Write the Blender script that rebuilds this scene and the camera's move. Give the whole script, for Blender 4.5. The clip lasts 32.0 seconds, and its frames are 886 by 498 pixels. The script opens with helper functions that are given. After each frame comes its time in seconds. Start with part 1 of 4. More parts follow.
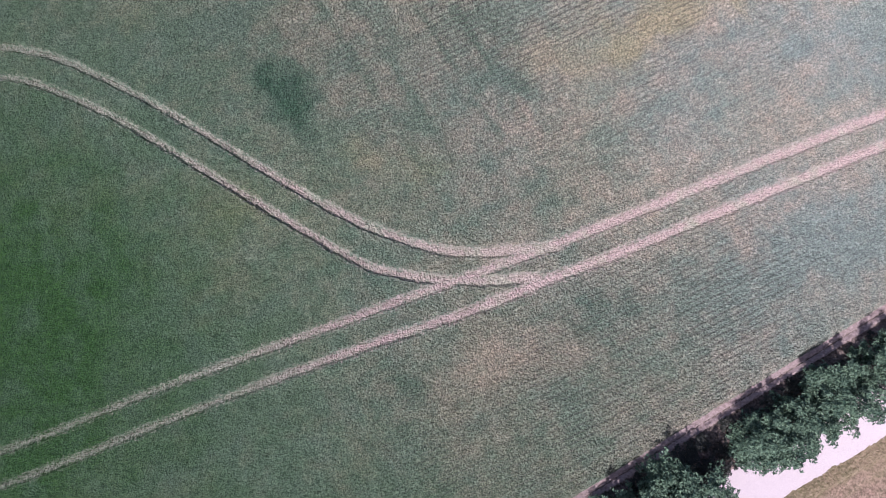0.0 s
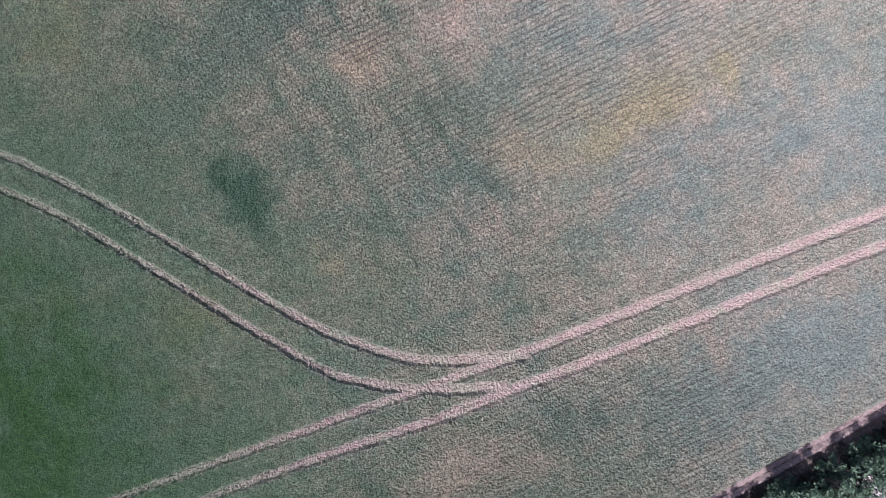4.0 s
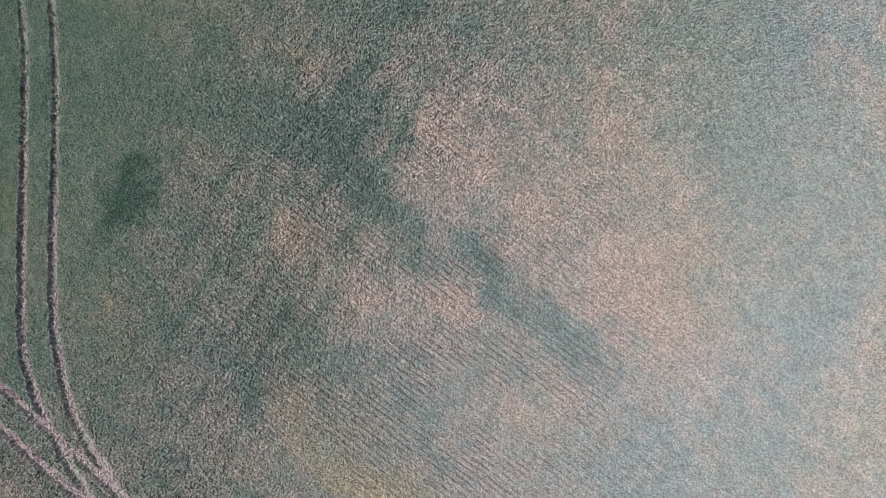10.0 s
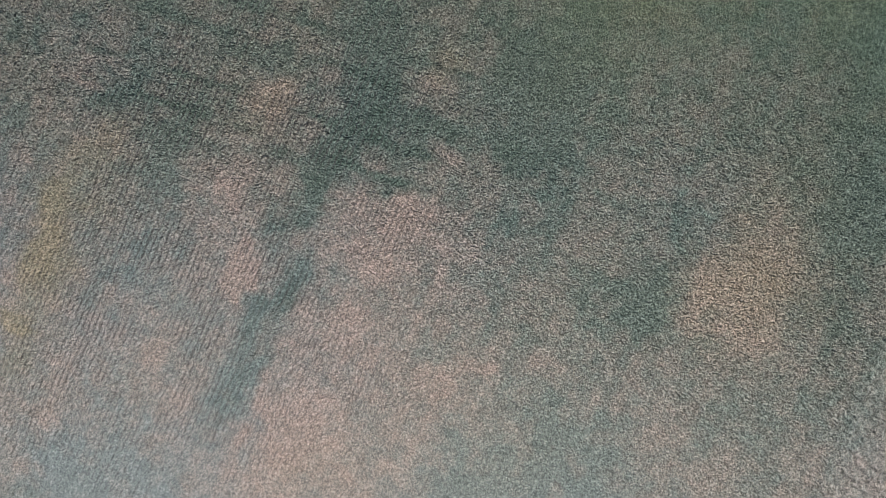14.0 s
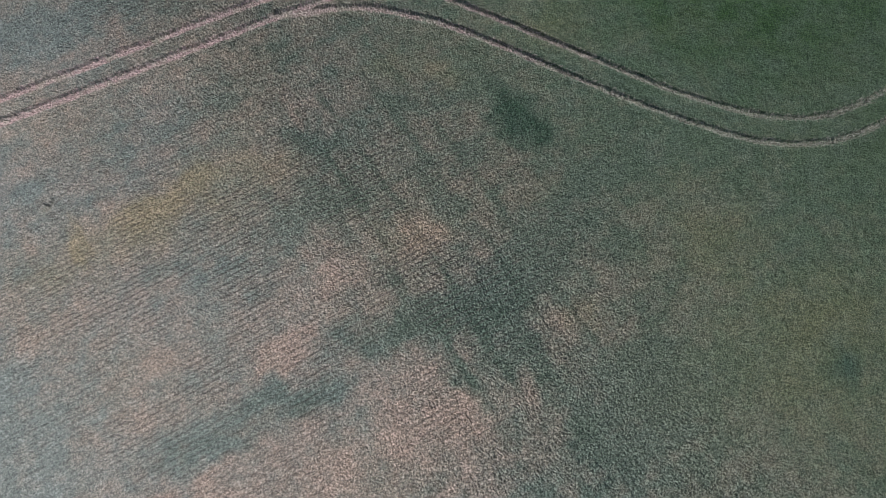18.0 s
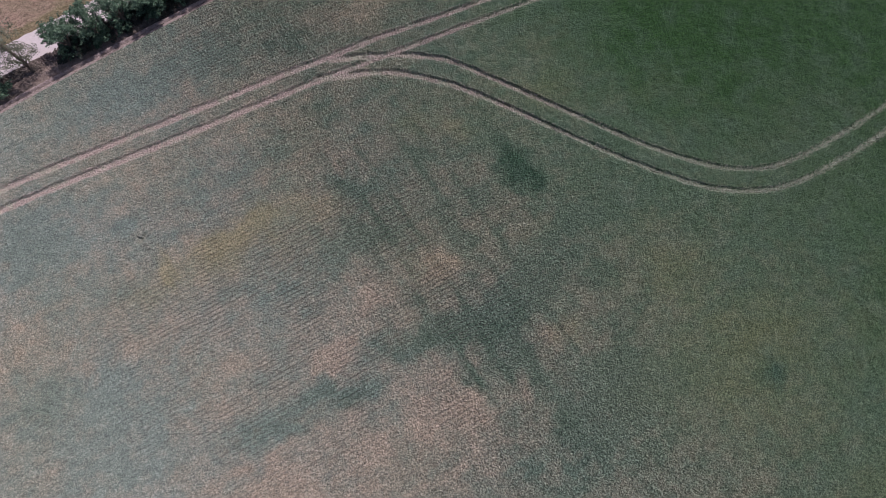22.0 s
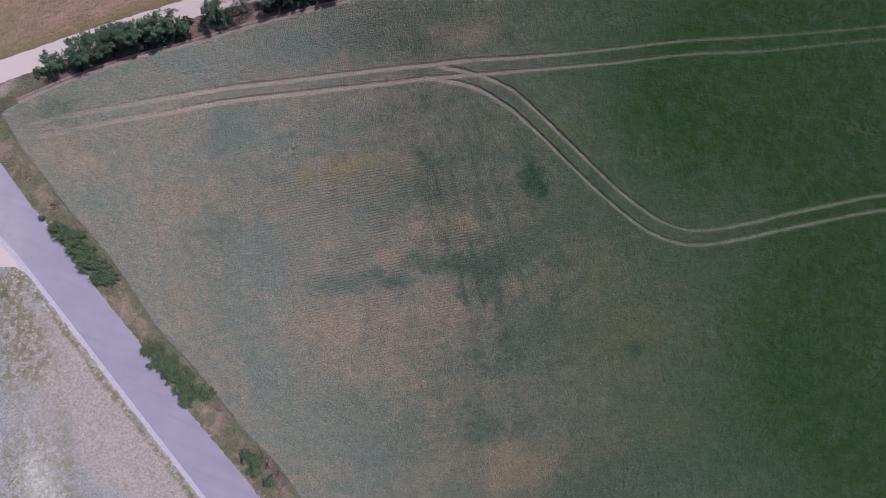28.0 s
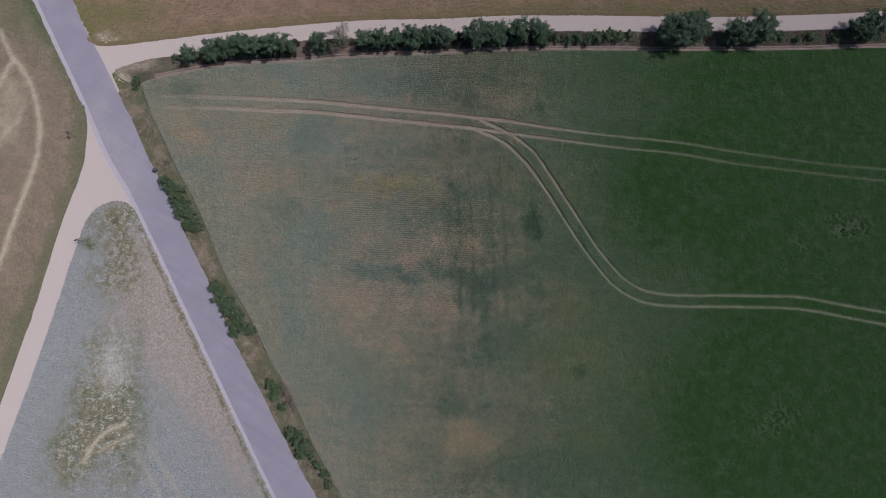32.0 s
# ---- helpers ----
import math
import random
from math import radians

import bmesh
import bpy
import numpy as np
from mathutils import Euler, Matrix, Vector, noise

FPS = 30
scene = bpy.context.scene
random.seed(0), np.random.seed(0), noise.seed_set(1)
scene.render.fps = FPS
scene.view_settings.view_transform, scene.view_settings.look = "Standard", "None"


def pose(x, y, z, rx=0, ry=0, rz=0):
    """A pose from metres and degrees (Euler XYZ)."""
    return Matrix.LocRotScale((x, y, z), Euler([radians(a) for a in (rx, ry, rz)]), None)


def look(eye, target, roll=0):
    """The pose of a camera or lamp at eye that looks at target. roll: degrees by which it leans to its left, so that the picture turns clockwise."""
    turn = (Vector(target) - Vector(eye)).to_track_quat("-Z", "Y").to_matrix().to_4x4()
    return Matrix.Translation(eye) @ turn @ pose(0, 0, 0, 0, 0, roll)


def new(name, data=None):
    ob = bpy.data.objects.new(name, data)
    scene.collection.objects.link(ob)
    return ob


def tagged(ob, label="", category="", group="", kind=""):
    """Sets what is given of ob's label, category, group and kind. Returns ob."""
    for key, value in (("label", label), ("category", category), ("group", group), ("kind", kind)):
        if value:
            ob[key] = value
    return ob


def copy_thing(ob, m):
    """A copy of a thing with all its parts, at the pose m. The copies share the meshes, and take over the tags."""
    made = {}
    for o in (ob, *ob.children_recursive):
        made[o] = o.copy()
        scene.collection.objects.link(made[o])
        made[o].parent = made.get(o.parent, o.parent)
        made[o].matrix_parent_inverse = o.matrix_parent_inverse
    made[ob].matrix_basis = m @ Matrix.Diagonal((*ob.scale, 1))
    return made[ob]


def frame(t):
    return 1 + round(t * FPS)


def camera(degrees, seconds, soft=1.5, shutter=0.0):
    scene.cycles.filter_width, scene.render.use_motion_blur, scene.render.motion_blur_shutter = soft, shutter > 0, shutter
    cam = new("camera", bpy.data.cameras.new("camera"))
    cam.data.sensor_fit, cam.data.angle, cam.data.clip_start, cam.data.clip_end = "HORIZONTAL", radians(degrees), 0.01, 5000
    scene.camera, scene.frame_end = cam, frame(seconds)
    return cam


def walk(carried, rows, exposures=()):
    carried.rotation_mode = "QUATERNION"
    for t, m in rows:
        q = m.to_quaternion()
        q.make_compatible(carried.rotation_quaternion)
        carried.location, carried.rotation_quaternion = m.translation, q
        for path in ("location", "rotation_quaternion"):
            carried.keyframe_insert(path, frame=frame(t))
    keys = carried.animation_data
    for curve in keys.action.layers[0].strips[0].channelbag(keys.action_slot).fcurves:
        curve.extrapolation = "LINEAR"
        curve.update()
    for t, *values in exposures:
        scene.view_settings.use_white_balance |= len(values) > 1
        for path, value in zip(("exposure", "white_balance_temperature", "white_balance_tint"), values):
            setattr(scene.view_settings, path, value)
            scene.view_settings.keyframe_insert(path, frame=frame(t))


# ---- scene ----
# ---- camera ----
cam = camera(84, 32.0, soft=0.5)
PATH = [
    (0.0, -5.60, 21.29, 32.01, 6.01, 0.08, -174.54),
    (0.5, -5.78, 20.68, 31.80, 6.34, 0.33, -175.00),
    (1.0, -5.96, 19.53, 31.67, 6.34, 0.49, -174.97),
    (1.5, -6.11, 17.98, 31.61, 6.02, 0.58, -174.98),
    (2.0, -6.46, 16.35, 31.61, 5.81, 0.92, -174.87),
    (2.5, -6.65, 14.84, 31.54, 5.48, 0.91, -174.75),
    (4.5, -7.47, 9.11, 31.38, -1.94, 1.15, -174.39),
    (5.0, -7.39, 8.04, 31.35, -1.23, 0.88, -173.02),
    (5.5, -7.51, 6.54, 31.38, -1.05, 0.93, -171.19),
    (6.0, -7.63, 4.54, 31.40, -1.72, 1.20, -169.10),
    (6.5, -7.61, 2.95, 31.45, -1.56, 1.24, -165.39),
    (7.0, -7.54, 1.15, 31.50, -1.67, 1.39, -161.22),
    (7.5, -7.40, -0.57, 31.53, -1.50, 1.51, -156.38),
    (8.0, -7.05, -2.48, 31.59, -1.59, 1.49, -150.25),
    (8.5, -6.73, -4.45, 31.66, -1.63, 1.68, -144.04),
    (9.0, -6.23, -6.28, 31.81, -1.44, 1.59, -135.28),
    (9.5, -5.62, -8.21, 31.82, -1.33, 1.68, -124.11),
    (10.0, -4.77, -10.30, 31.77, -1.55, 2.14, -113.00),
    (10.5, -3.61, -12.39, 31.63, -1.96, 2.96, -101.12),
    (11.0, -2.52, -13.90, 31.65, -1.53, 3.39, -86.86),
    (11.5, -1.41, -15.10, 31.61, -0.76, 3.60, -72.23),
    (12.0, -0.34, -15.93, 31.58, 0.08, 3.58, -60.93),
    (12.5, 0.77, -16.34, 31.52, 0.15, 3.65, -59.00),
    (13.0, 1.90, -16.63, 31.43, 0.33, 3.83, -56.87),
    (13.5, 3.06, -16.69, 31.38, 0.86, 3.78, -45.62),
    (15.5, 5.30, -13.70, 31.84, 4.17, 2.31, -22.56),
    (16.0, 4.98, -12.53, 31.83, 11.25, 1.95, -16.37),
    (16.5, 4.19, -11.54, 31.89, 15.73, 1.34, -8.29),
    (17.0, 3.13, -10.83, 31.86, 15.77, 0.71, 0.26),
    (17.5, 2.21, -10.41, 31.78, 15.95, 0.51, 1.74),
    (18.0, 1.56, -10.24, 31.68, 16.07, 0.48, 1.68),
    (18.5, 1.19, -10.27, 31.57, 16.07, 0.62, 1.41),
    (19.0, 0.97, -10.33, 31.49, 16.01, 0.79, 1.19),
    (19.5, 0.78, -10.26, 31.99, 15.89, 0.81, 1.48),
    (20.0, 0.60, -10.11, 33.15, 15.71, 0.67, 1.60),
    (20.5, 0.53, -9.99, 34.72, 15.60, 0.65, 1.72),
    (21.0, 0.47, -9.94, 36.51, 15.52, 0.61, 1.87),
    (21.5, 0.59, -9.84, 38.46, 15.31, 0.72, 2.04),
    (22.0, 0.77, -9.79, 40.39, 15.19, 0.85, 2.13),
    (22.5, 0.91, -9.87, 42.29, 15.23, 0.91, 2.21),
    (23.0, 1.05, -10.24, 44.12, 14.40, 1.01, 2.31),
    (23.5, 1.17, -10.69, 45.85, 10.74, 1.05, 2.45),
    (24.0, 1.18, -11.21, 47.75, 7.29, 0.99, 3.68),
    (24.5, 1.09, -11.41, 49.73, 6.21, 0.83, 5.57),
    (25.0, 0.90, -11.41, 51.75, 6.23, 0.70, 7.66),
    (25.5, 0.53, -11.35, 53.79, 6.13, 0.33, 8.63),
    (27.5, 1.18, -11.03, 63.39, 6.26, 0.64, 17.72),
    (28.0, 0.58, -10.85, 65.75, 5.96, 0.25, 20.48),
    (28.5, 0.32, -10.59, 68.11, 5.69, 0.15, 21.95),
    (29.0, 0.17, -10.42, 70.50, 5.56, 0.14, 24.12),
    (29.5, -0.02, -10.38, 72.84, 5.55, 0.02, 27.40),
    (30.0, -0.30, -10.52, 75.21, 5.61, -0.18, 29.76),
    (30.5, -0.49, -10.75, 77.53, 5.70, -0.33, 30.82),
    (31.0, -0.47, -10.84, 79.89, 5.69, -0.31, 31.77),
    (31.5, -0.11, -10.65, 82.18, 5.67, -0.08, 32.60),
    (32.0, 0.41, -10.25, 84.38, 5.69, 0.31, 33.28),
]
walk(cam, [(t, pose(x, y, z, a, b, c)) for t, x, y, z, a, b, c in PATH], exposures=[
    (0.0, 0.56, 5450, 28), (2.0, 0.57, 5450, 28), (6.0, 0.63, 5500, 26), (10.0, 0.64, 5550, 23), (11.0, 0.63, 5550, 23), (12.0, 0.51, 5600, 22), (13.0, 0.42, 5600, 22),
    (15.6, 0.28, 5650, 23), (16.0, 0.22, 5700, 27), (16.4, 0.20, 5650, 22), (19.0, 0.14, 5650, 21), (21.0, 0.06, 5650, 21), (23.0, 0.00, 5650, 23),
    (25.0, -0.10, 5650, 23), (28.0, -0.24, 5600, 24), (30.0, -0.39, 5700, 17), (32.0, -0.62, 5800, 13)])

# ---- light ----
SUN = Vector((0.4109, 0.3882, 0.8249))
world = bpy.data.worlds.new("world")
scene.world = world
world.use_nodes = True
wn = world.node_tree.nodes
sky = wn.new("ShaderNodeTexSky")
sky.sky_type = "NISHITA"
sky.sun_disc = False
sky.sun_elevation = math.asin(SUN.z)
sky.sun_rotation = math.atan2(SUN.x, SUN.y)
sky.air_density, sky.dust_density = 1.2, 2.5
wn["Background"].inputs[1].default_value = 0.09
world.node_tree.links.new(sky.outputs[0], wn["Background"].inputs[0])
sun = new("sun", bpy.data.lights.new("sun", "SUN"))
sun.data.energy, sun.data.angle, sun.data.color = 4.6, radians(0.55), (1.0, 0.95, 0.88)
sun.matrix_world = look(SUN * 200, (0, 0, 0))


# ---- materials ----
ROWS = 31.0  # the drill rows lie at this angle


class Nodes:
    """Short hand for a node tree."""

    def __init__(self, name, rough=0.9, spec=0.2, diffuse=0.0):
        self.mat = bpy.data.materials.new(name)
        self.mat.use_nodes = True
        self.t = self.mat.node_tree
        self.b = self.t.nodes["Principled BSDF"]
        self.b.inputs["Roughness"].default_value = rough
        self.b.inputs["Specular IOR Level"].default_value = spec
        self.b.inputs["Diffuse Roughness"].default_value = diffuse
        self.geo = self.t.nodes.new("ShaderNodeNewGeometry")

    def set(self, socket, value):
        if isinstance(value, bpy.types.NodeSocket):
            self.t.links.new(value, socket)
        elif isinstance(value, (tuple, list)) and len(value) == 3 and socket.type == "RGBA":
            socket.default_value = (*value, 1)
        else:
            socket.default_value = value

    def noise(self, scale, detail=3.0, rough=0.55, stretch=None, distort=0.0):
        n = self.t.nodes.new("ShaderNodeTexNoise")
        n.inputs["Scale"].default_value, n.inputs["Detail"].default_value = scale, detail
        n.inputs["Roughness"].default_value, n.inputs["Distortion"].default_value = rough, distort
        place = self.geo.outputs["Position"]
        if stretch:
            m = self.t.nodes.new("ShaderNodeMapping")
            m.inputs["Rotation"].default_value[2] = radians(stretch[0])
            m.inputs["Scale"].default_value = (stretch[1], stretch[2], 1)
            self.t.links.new(place, m.inputs[0])
            place = m.outputs[0]
        self.t.links.new(place, n.inputs["Vector"])
        return n.outputs["Fac"]

    def ramp(self, fac, lo, hi):
        n = self.t.nodes.new("ShaderNodeMapRange")
        n.inputs[1].default_value, n.inputs[2].default_value = lo, hi
        self.set(n.inputs[0], fac)
        return n.outputs[0]

    def attr(self, name):
        n = self.t.nodes.new("ShaderNodeAttribute")
        n.attribute_name = name
        return n.outputs["Fac"]

    def mix(self, fac, a, b, how="MIX"):
        n = self.t.nodes.new("ShaderNodeMix")
        n.data_type, n.blend_type = "RGBA", how
        self.set(n.inputs[0], fac), self.set(n.inputs[6], a), self.set(n.inputs[7], b)
        return n.outputs[2]

    def math(self, how, a, b=0.0):
        n = self.t.nodes.new("ShaderNodeMath")
        n.operation = how
        self.set(n.inputs[0], a), self.set(n.inputs[1], b)
        return n.outputs[0]

    def random(self, island=False):
        if island:
            return self.geo.outputs["Random Per Island"]
        return self.t.nodes.new("ShaderNodeObjectInfo").outputs["Random"]

    def bump(self, height, strength, distance):
        n = self.t.nodes.new("ShaderNodeBump")
        n.inputs["Strength"].default_value, n.inputs["Distance"].default_value = strength, distance
        self.set(n.inputs["Height"], height)
        self.t.links.new(n.outputs[0], self.b.inputs["Normal"])

    def colour(self, c):
        self.set(self.b.inputs["Base Color"], c)
        return self.mat


def crop_material():
    n = Nodes("cereal_crop", 0.8, 0.15, 1.0)
    ears, tufts = n.noise(21.0, 1.0, 0.8), n.noise(9.0, 1.0, 0.6)
    fine = n.math("ADD", n.math("MULTIPLY", tufts, 0.40), n.math("MULTIPLY", ears, 0.60))
    grain = n.ramp(fine, 0.445, 0.575)
    green = n.mix(grain, (0.037, 0.052, 0.036), (0.172, 0.212, 0.156))
    lush = n.mix(grain, (0.012, 0.038, 0.007), (0.037, 0.084, 0.016))
    wan = n.mix(grain, (0.112, 0.128, 0.106), (0.232, 0.256, 0.218))
    ripe = n.mix(grain, (0.122, 0.096, 0.065), (0.390, 0.312, 0.231))
    yellow = n.mix(grain, (0.105, 0.090, 0.040), (0.320, 0.268, 0.136))
    deep = n.mix(grain, (0.009, 0.027, 0.012), (0.046, 0.086, 0.046))
    c = n.mix(n.attr("ripe"), n.mix(n.attr("wan"), green, wan), ripe)
    c = n.mix(n.attr("yellow"), c, yellow)
    c = n.mix(n.attr("lush"), c, lush)
    c = n.mix(n.attr("deep"), c, deep)
    c = n.mix(n.ramp(n.noise(0.55, 4.0, 0.6), 0.45, 0.8), c, n.mix(0.30, c, green))
    clump = n.ramp(n.noise(6.0, 2.0, 0.7), 0.36, 0.64)
    calm = n.math("SUBTRACT", 1.0, n.math("MINIMUM", 0.65, n.math("ADD", n.math("MULTIPLY", n.attr("lush"), 1.1), n.math("MULTIPLY", n.attr("wan"), 0.6))))
    c = n.mix(calm, c, n.mix(clump, (0.67, 0.69, 0.68), (1.29, 1.27, 1.26)), "MULTIPLY")
    c = n.mix(1.0, c, n.mix(n.ramp(n.noise(1.6, 2.0, 0.6, (-ROWS, 0.8, 1.3)), 0.34, 0.66), (0.90, 0.91, 0.91), (1.10, 1.09, 1.09)), "MULTIPLY")
    # near-black tone along the broken gaps between drill rows
    place = n.t.nodes.new("ShaderNodeSeparateXYZ")
    n.t.links.new(n.geo.outputs["Position"], place.inputs[0])
    across = n.math("SUBTRACT", n.math("MULTIPLY", place.outputs[1], math.cos(radians(ROWS))), n.math("MULTIPLY", place.outputs[0], math.sin(radians(ROWS))))
    wander = n.math("ADD", n.math("MULTIPLY", n.noise(0.5, 2.0, 0.5), 3.2), n.math("MULTIPLY", n.noise(2.0, 1.0, 0.5), 1.6))
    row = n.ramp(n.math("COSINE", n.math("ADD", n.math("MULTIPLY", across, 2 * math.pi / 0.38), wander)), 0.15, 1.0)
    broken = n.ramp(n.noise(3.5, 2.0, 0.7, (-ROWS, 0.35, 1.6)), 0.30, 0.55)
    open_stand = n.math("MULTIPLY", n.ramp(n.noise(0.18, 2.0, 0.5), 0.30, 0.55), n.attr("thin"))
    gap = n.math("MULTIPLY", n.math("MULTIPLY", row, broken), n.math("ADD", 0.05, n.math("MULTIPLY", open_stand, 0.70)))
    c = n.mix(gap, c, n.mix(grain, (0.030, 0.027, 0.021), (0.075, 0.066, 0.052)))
    # wheel tracks: bare pink soil and flattened straw
    rag = n.math("ADD", n.math("MULTIPLY", n.math("SUBTRACT", n.noise(5.0, 2.0, 0.6), 0.5), 1.0), n.math("MULTIPLY", n.math("SUBTRACT", ears, 0.5), 1.0))
    reach = n.math("ADD", n.math("SUBTRACT", n.attr("track"), n.attr("half")), rag)
    worn = n.math("MULTIPLY", n.ramp(reach, 0.13, -0.11), n.attr("worn"))
    stalk = n.ramp(n.noise(15.0, 2.0, 0.75), 0.40, 0.60)
    straw = n.mix(stalk, (0.11, 0.110, 0.066), (0.47, 0.440, 0.318))
    soil = n.mix(stalk, (0.18, 0.130, 0.103), (0.49, 0.372, 0.310))
    soily = n.math("MULTIPLY", n.attr("bare"), n.ramp(n.noise(0.5, 3.0, 0.65), 0.30, 0.50))
    c = n.mix(worn, c, n.mix(soily, straw, soil))
    c = n.mix(n.attr("flat"), c, straw)
    n.bump(n.math("SUBTRACT", n.math("ADD", n.math("MULTIPLY", ears, 0.6), n.math("MULTIPLY", tufts, 0.5)), n.math("MULTIPLY", gap, 0.35)), 1.0, 0.13)
    return n.colour(c)


def turf_material(name, low, high, dry, share, streak=None, spec=0.1, extra=()):
    """Grass or earth with grain, dry patches, and further tones where their fields say."""
    n = Nodes(name, 0.9, spec, 1.0)
    c = n.mix(n.ramp(n.noise(4.0, 4.0, 0.7), 0.3, 0.7), low, high)
    c = n.mix(n.ramp(n.noise(0.35, 5.0, 0.65), 0.62 - share, 0.82 - share), c, dry)
    if streak:
        c = n.mix(n.ramp(n.noise(0.8, 3.0, 0.6, streak), 0.45, 0.75), c, n.mix(0.55, c, dry))
    c = n.mix(1.0, c, n.mix(n.ramp(n.noise(7.0, 2.0, 0.7), 0.36, 0.64), (0.55, 0.55, 0.55), (1.4, 1.4, 1.4)), "MULTIPLY")
    grain = n.ramp(n.math("ADD", n.math("MULTIPLY", n.noise(3.0, 3.0, 0.7), 0.5), n.math("MULTIPLY", n.noise(11.0, 3.0, 0.7), 0.5)), 0.36, 0.64)
    for field, a, b in extra:
        c = n.mix(n.attr(field), c, n.mix(grain, a, b))
    return n.colour(c)


def gravel_material():
    n = Nodes("pale_gravel", 0.95, 0.1, 0.8)
    c = n.mix(n.ramp(n.noise(18.0, 4.0, 0.8), 0.3, 0.7), (0.36, 0.298, 0.272), (0.57, 0.480, 0.445))
    c = n.mix(n.ramp(n.noise(0.5, 4.0, 0.6), 0.5, 0.8), c, (0.46, 0.385, 0.34))
    n.bump(n.noise(25.0, 3.0, 0.7), 0.5, 0.03)
    return n.colour(c)


def asphalt_material():
    n = Nodes("worn_asphalt", 0.75, 0.35, 0.6)
    c = n.mix(n.ramp(n.noise(40.0, 3.0, 0.8), 0.3, 0.7), (0.205, 0.180, 0.217), (0.31, 0.275, 0.324))
    c = n.mix(n.ramp(n.noise(0.25, 4.0, 0.6), 0.4, 0.75), c, (0.30, 0.265, 0.311))
    c = n.mix(n.ramp(n.noise(0.6, 3.0, 0.6, (30, 0.08, 1.4)), 0.5, 0.8), c, (0.23, 0.205, 0.244))
    dust = n.math("MULTIPLY", n.attr("dust"), n.ramp(n.noise(1.5, 5.0, 0.7), 0.25, 0.65))
    c = n.mix(dust, c, (0.40, 0.35, 0.33))
    n.bump(n.noise(60.0, 2.0), 0.2, 0.01)
    return n.colour(c)


def plain_material(name, low, high, scale=6.0, rough=0.9, spec=0.2):
    n = Nodes(name, rough, spec, 0.5)
    return n.colour(n.mix(n.ramp(n.noise(scale, 4.0, 0.7), 0.3, 0.7), low, high))


def leaf_material(name, low, high):
    n = Nodes(name, 0.65, 0.3)
    c = n.mix(n.random(True), low, high)
    c = n.mix(n.ramp(n.noise(1.2, 2.0), 0.35, 0.7), c, n.mix(0.5, c, low))
    return n.colour(c)


CROP = crop_material()
GRAVEL = gravel_material()
ASPHALT = asphalt_material()
EDGE = plain_material("pale_concrete", (0.33, 0.295, 0.325), (0.46, 0.415, 0.445), 3.0)
GREEN_TONE = ("green", (0.050, 0.060, 0.030), (0.150, 0.158, 0.090))
SOIL_TONE = ("soil", (0.17, 0.12, 0.09), (0.36, 0.26, 0.21))
PALE_TONE = ("pale", (0.22, 0.18, 0.12), (0.58, 0.49, 0.40))
TRAIL_TONE = ("trail", (0.26, 0.22, 0.15), (0.52, 0.45, 0.34))
BANK = turf_material("bank_grass", (0.048, 0.040, 0.032), (0.135, 0.105, 0.080), (0.18, 0.130, 0.108), 0.16, extra=(SOIL_TONE, GREEN_TONE, PALE_TONE))
VERGE = turf_material("verge_grass", (0.068, 0.062, 0.038), (0.175, 0.152, 0.100), (0.25, 0.195, 0.150), 0.14, extra=(SOIL_TONE, GREEN_TONE))
DRY = turf_material("dry_grass", (0.140, 0.144, 0.144), (0.340, 0.345, 0.340), (0.27, 0.262, 0.255), 0.06, (75, 0.2, 1.6), extra=(
    ("pink", (0.17, 0.145, 0.125), (0.42, 0.36, 0.32)), GREEN_TONE, ("weed", (0.085, 0.080, 0.050), (0.25, 0.215, 0.145)), ("fleck", (0.20, 0.19, 0.16), (0.50, 0.47, 0.43)), TRAIL_TONE))
MEADOW = turf_material("mown_meadow", (0.125, 0.100, 0.068), (0.25, 0.198, 0.142), (0.25, 0.178, 0.135), 0.14, (62, 0.12, 1.2), extra=(GREEN_TONE, TRAIL_TONE))
STUBBLE = turf_material("brown_stubble", (0.13, 0.092, 0.060), (0.275, 0.188, 0.132), (0.275, 0.174, 0.128), 0.16, (38, 0.1, 1.5), extra=(("green", (0.09, 0.085, 0.03), (0.19, 0.17, 0.075)), PALE_TONE))
SOIL = plain_material("bare_soil", (0.14, 0.10, 0.083), (0.36, 0.272, 0.235), 5.0)
BARK = plain_material("bark", (0.06, 0.045, 0.035), (0.16, 0.12, 0.09), 9.0)
STONE = plain_material("rubble", (0.30, 0.25, 0.21), (0.58, 0.50, 0.44), 8.0)
IRON = plain_material("dark_metal", (0.035, 0.035, 0.045), (0.08, 0.08, 0.09), 6.0, 0.5, 0.5)
LEAF = leaf_material("hedge_leaf", (0.018, 0.040, 0.021), (0.148, 0.208, 0.120))
LEAF_ROAD = leaf_material("bush_leaf", (0.033, 0.056, 0.027), (0.155, 0.198, 0.102))
LEAF_DRY = leaf_material("sparse_leaf", (0.07, 0.075, 0.04), (0.16, 0.15, 0.10))
LEAF_PINK = leaf_material("withered_leaf", (0.10, 0.072, 0.060), (0.30, 0.215, 0.185))
# undergrowth leaves near-black: the shade under the hedge is put into their colour
LEAF_SHADE = leaf_material("undergrowth_leaf_shaded", (0.016, 0.018, 0.012), (0.050, 0.046, 0.034))
FAR = turf_material("far_fields", (0.07, 0.09, 0.035), (0.17, 0.17, 0.08), (0.24, 0.19, 0.11), 0.12)

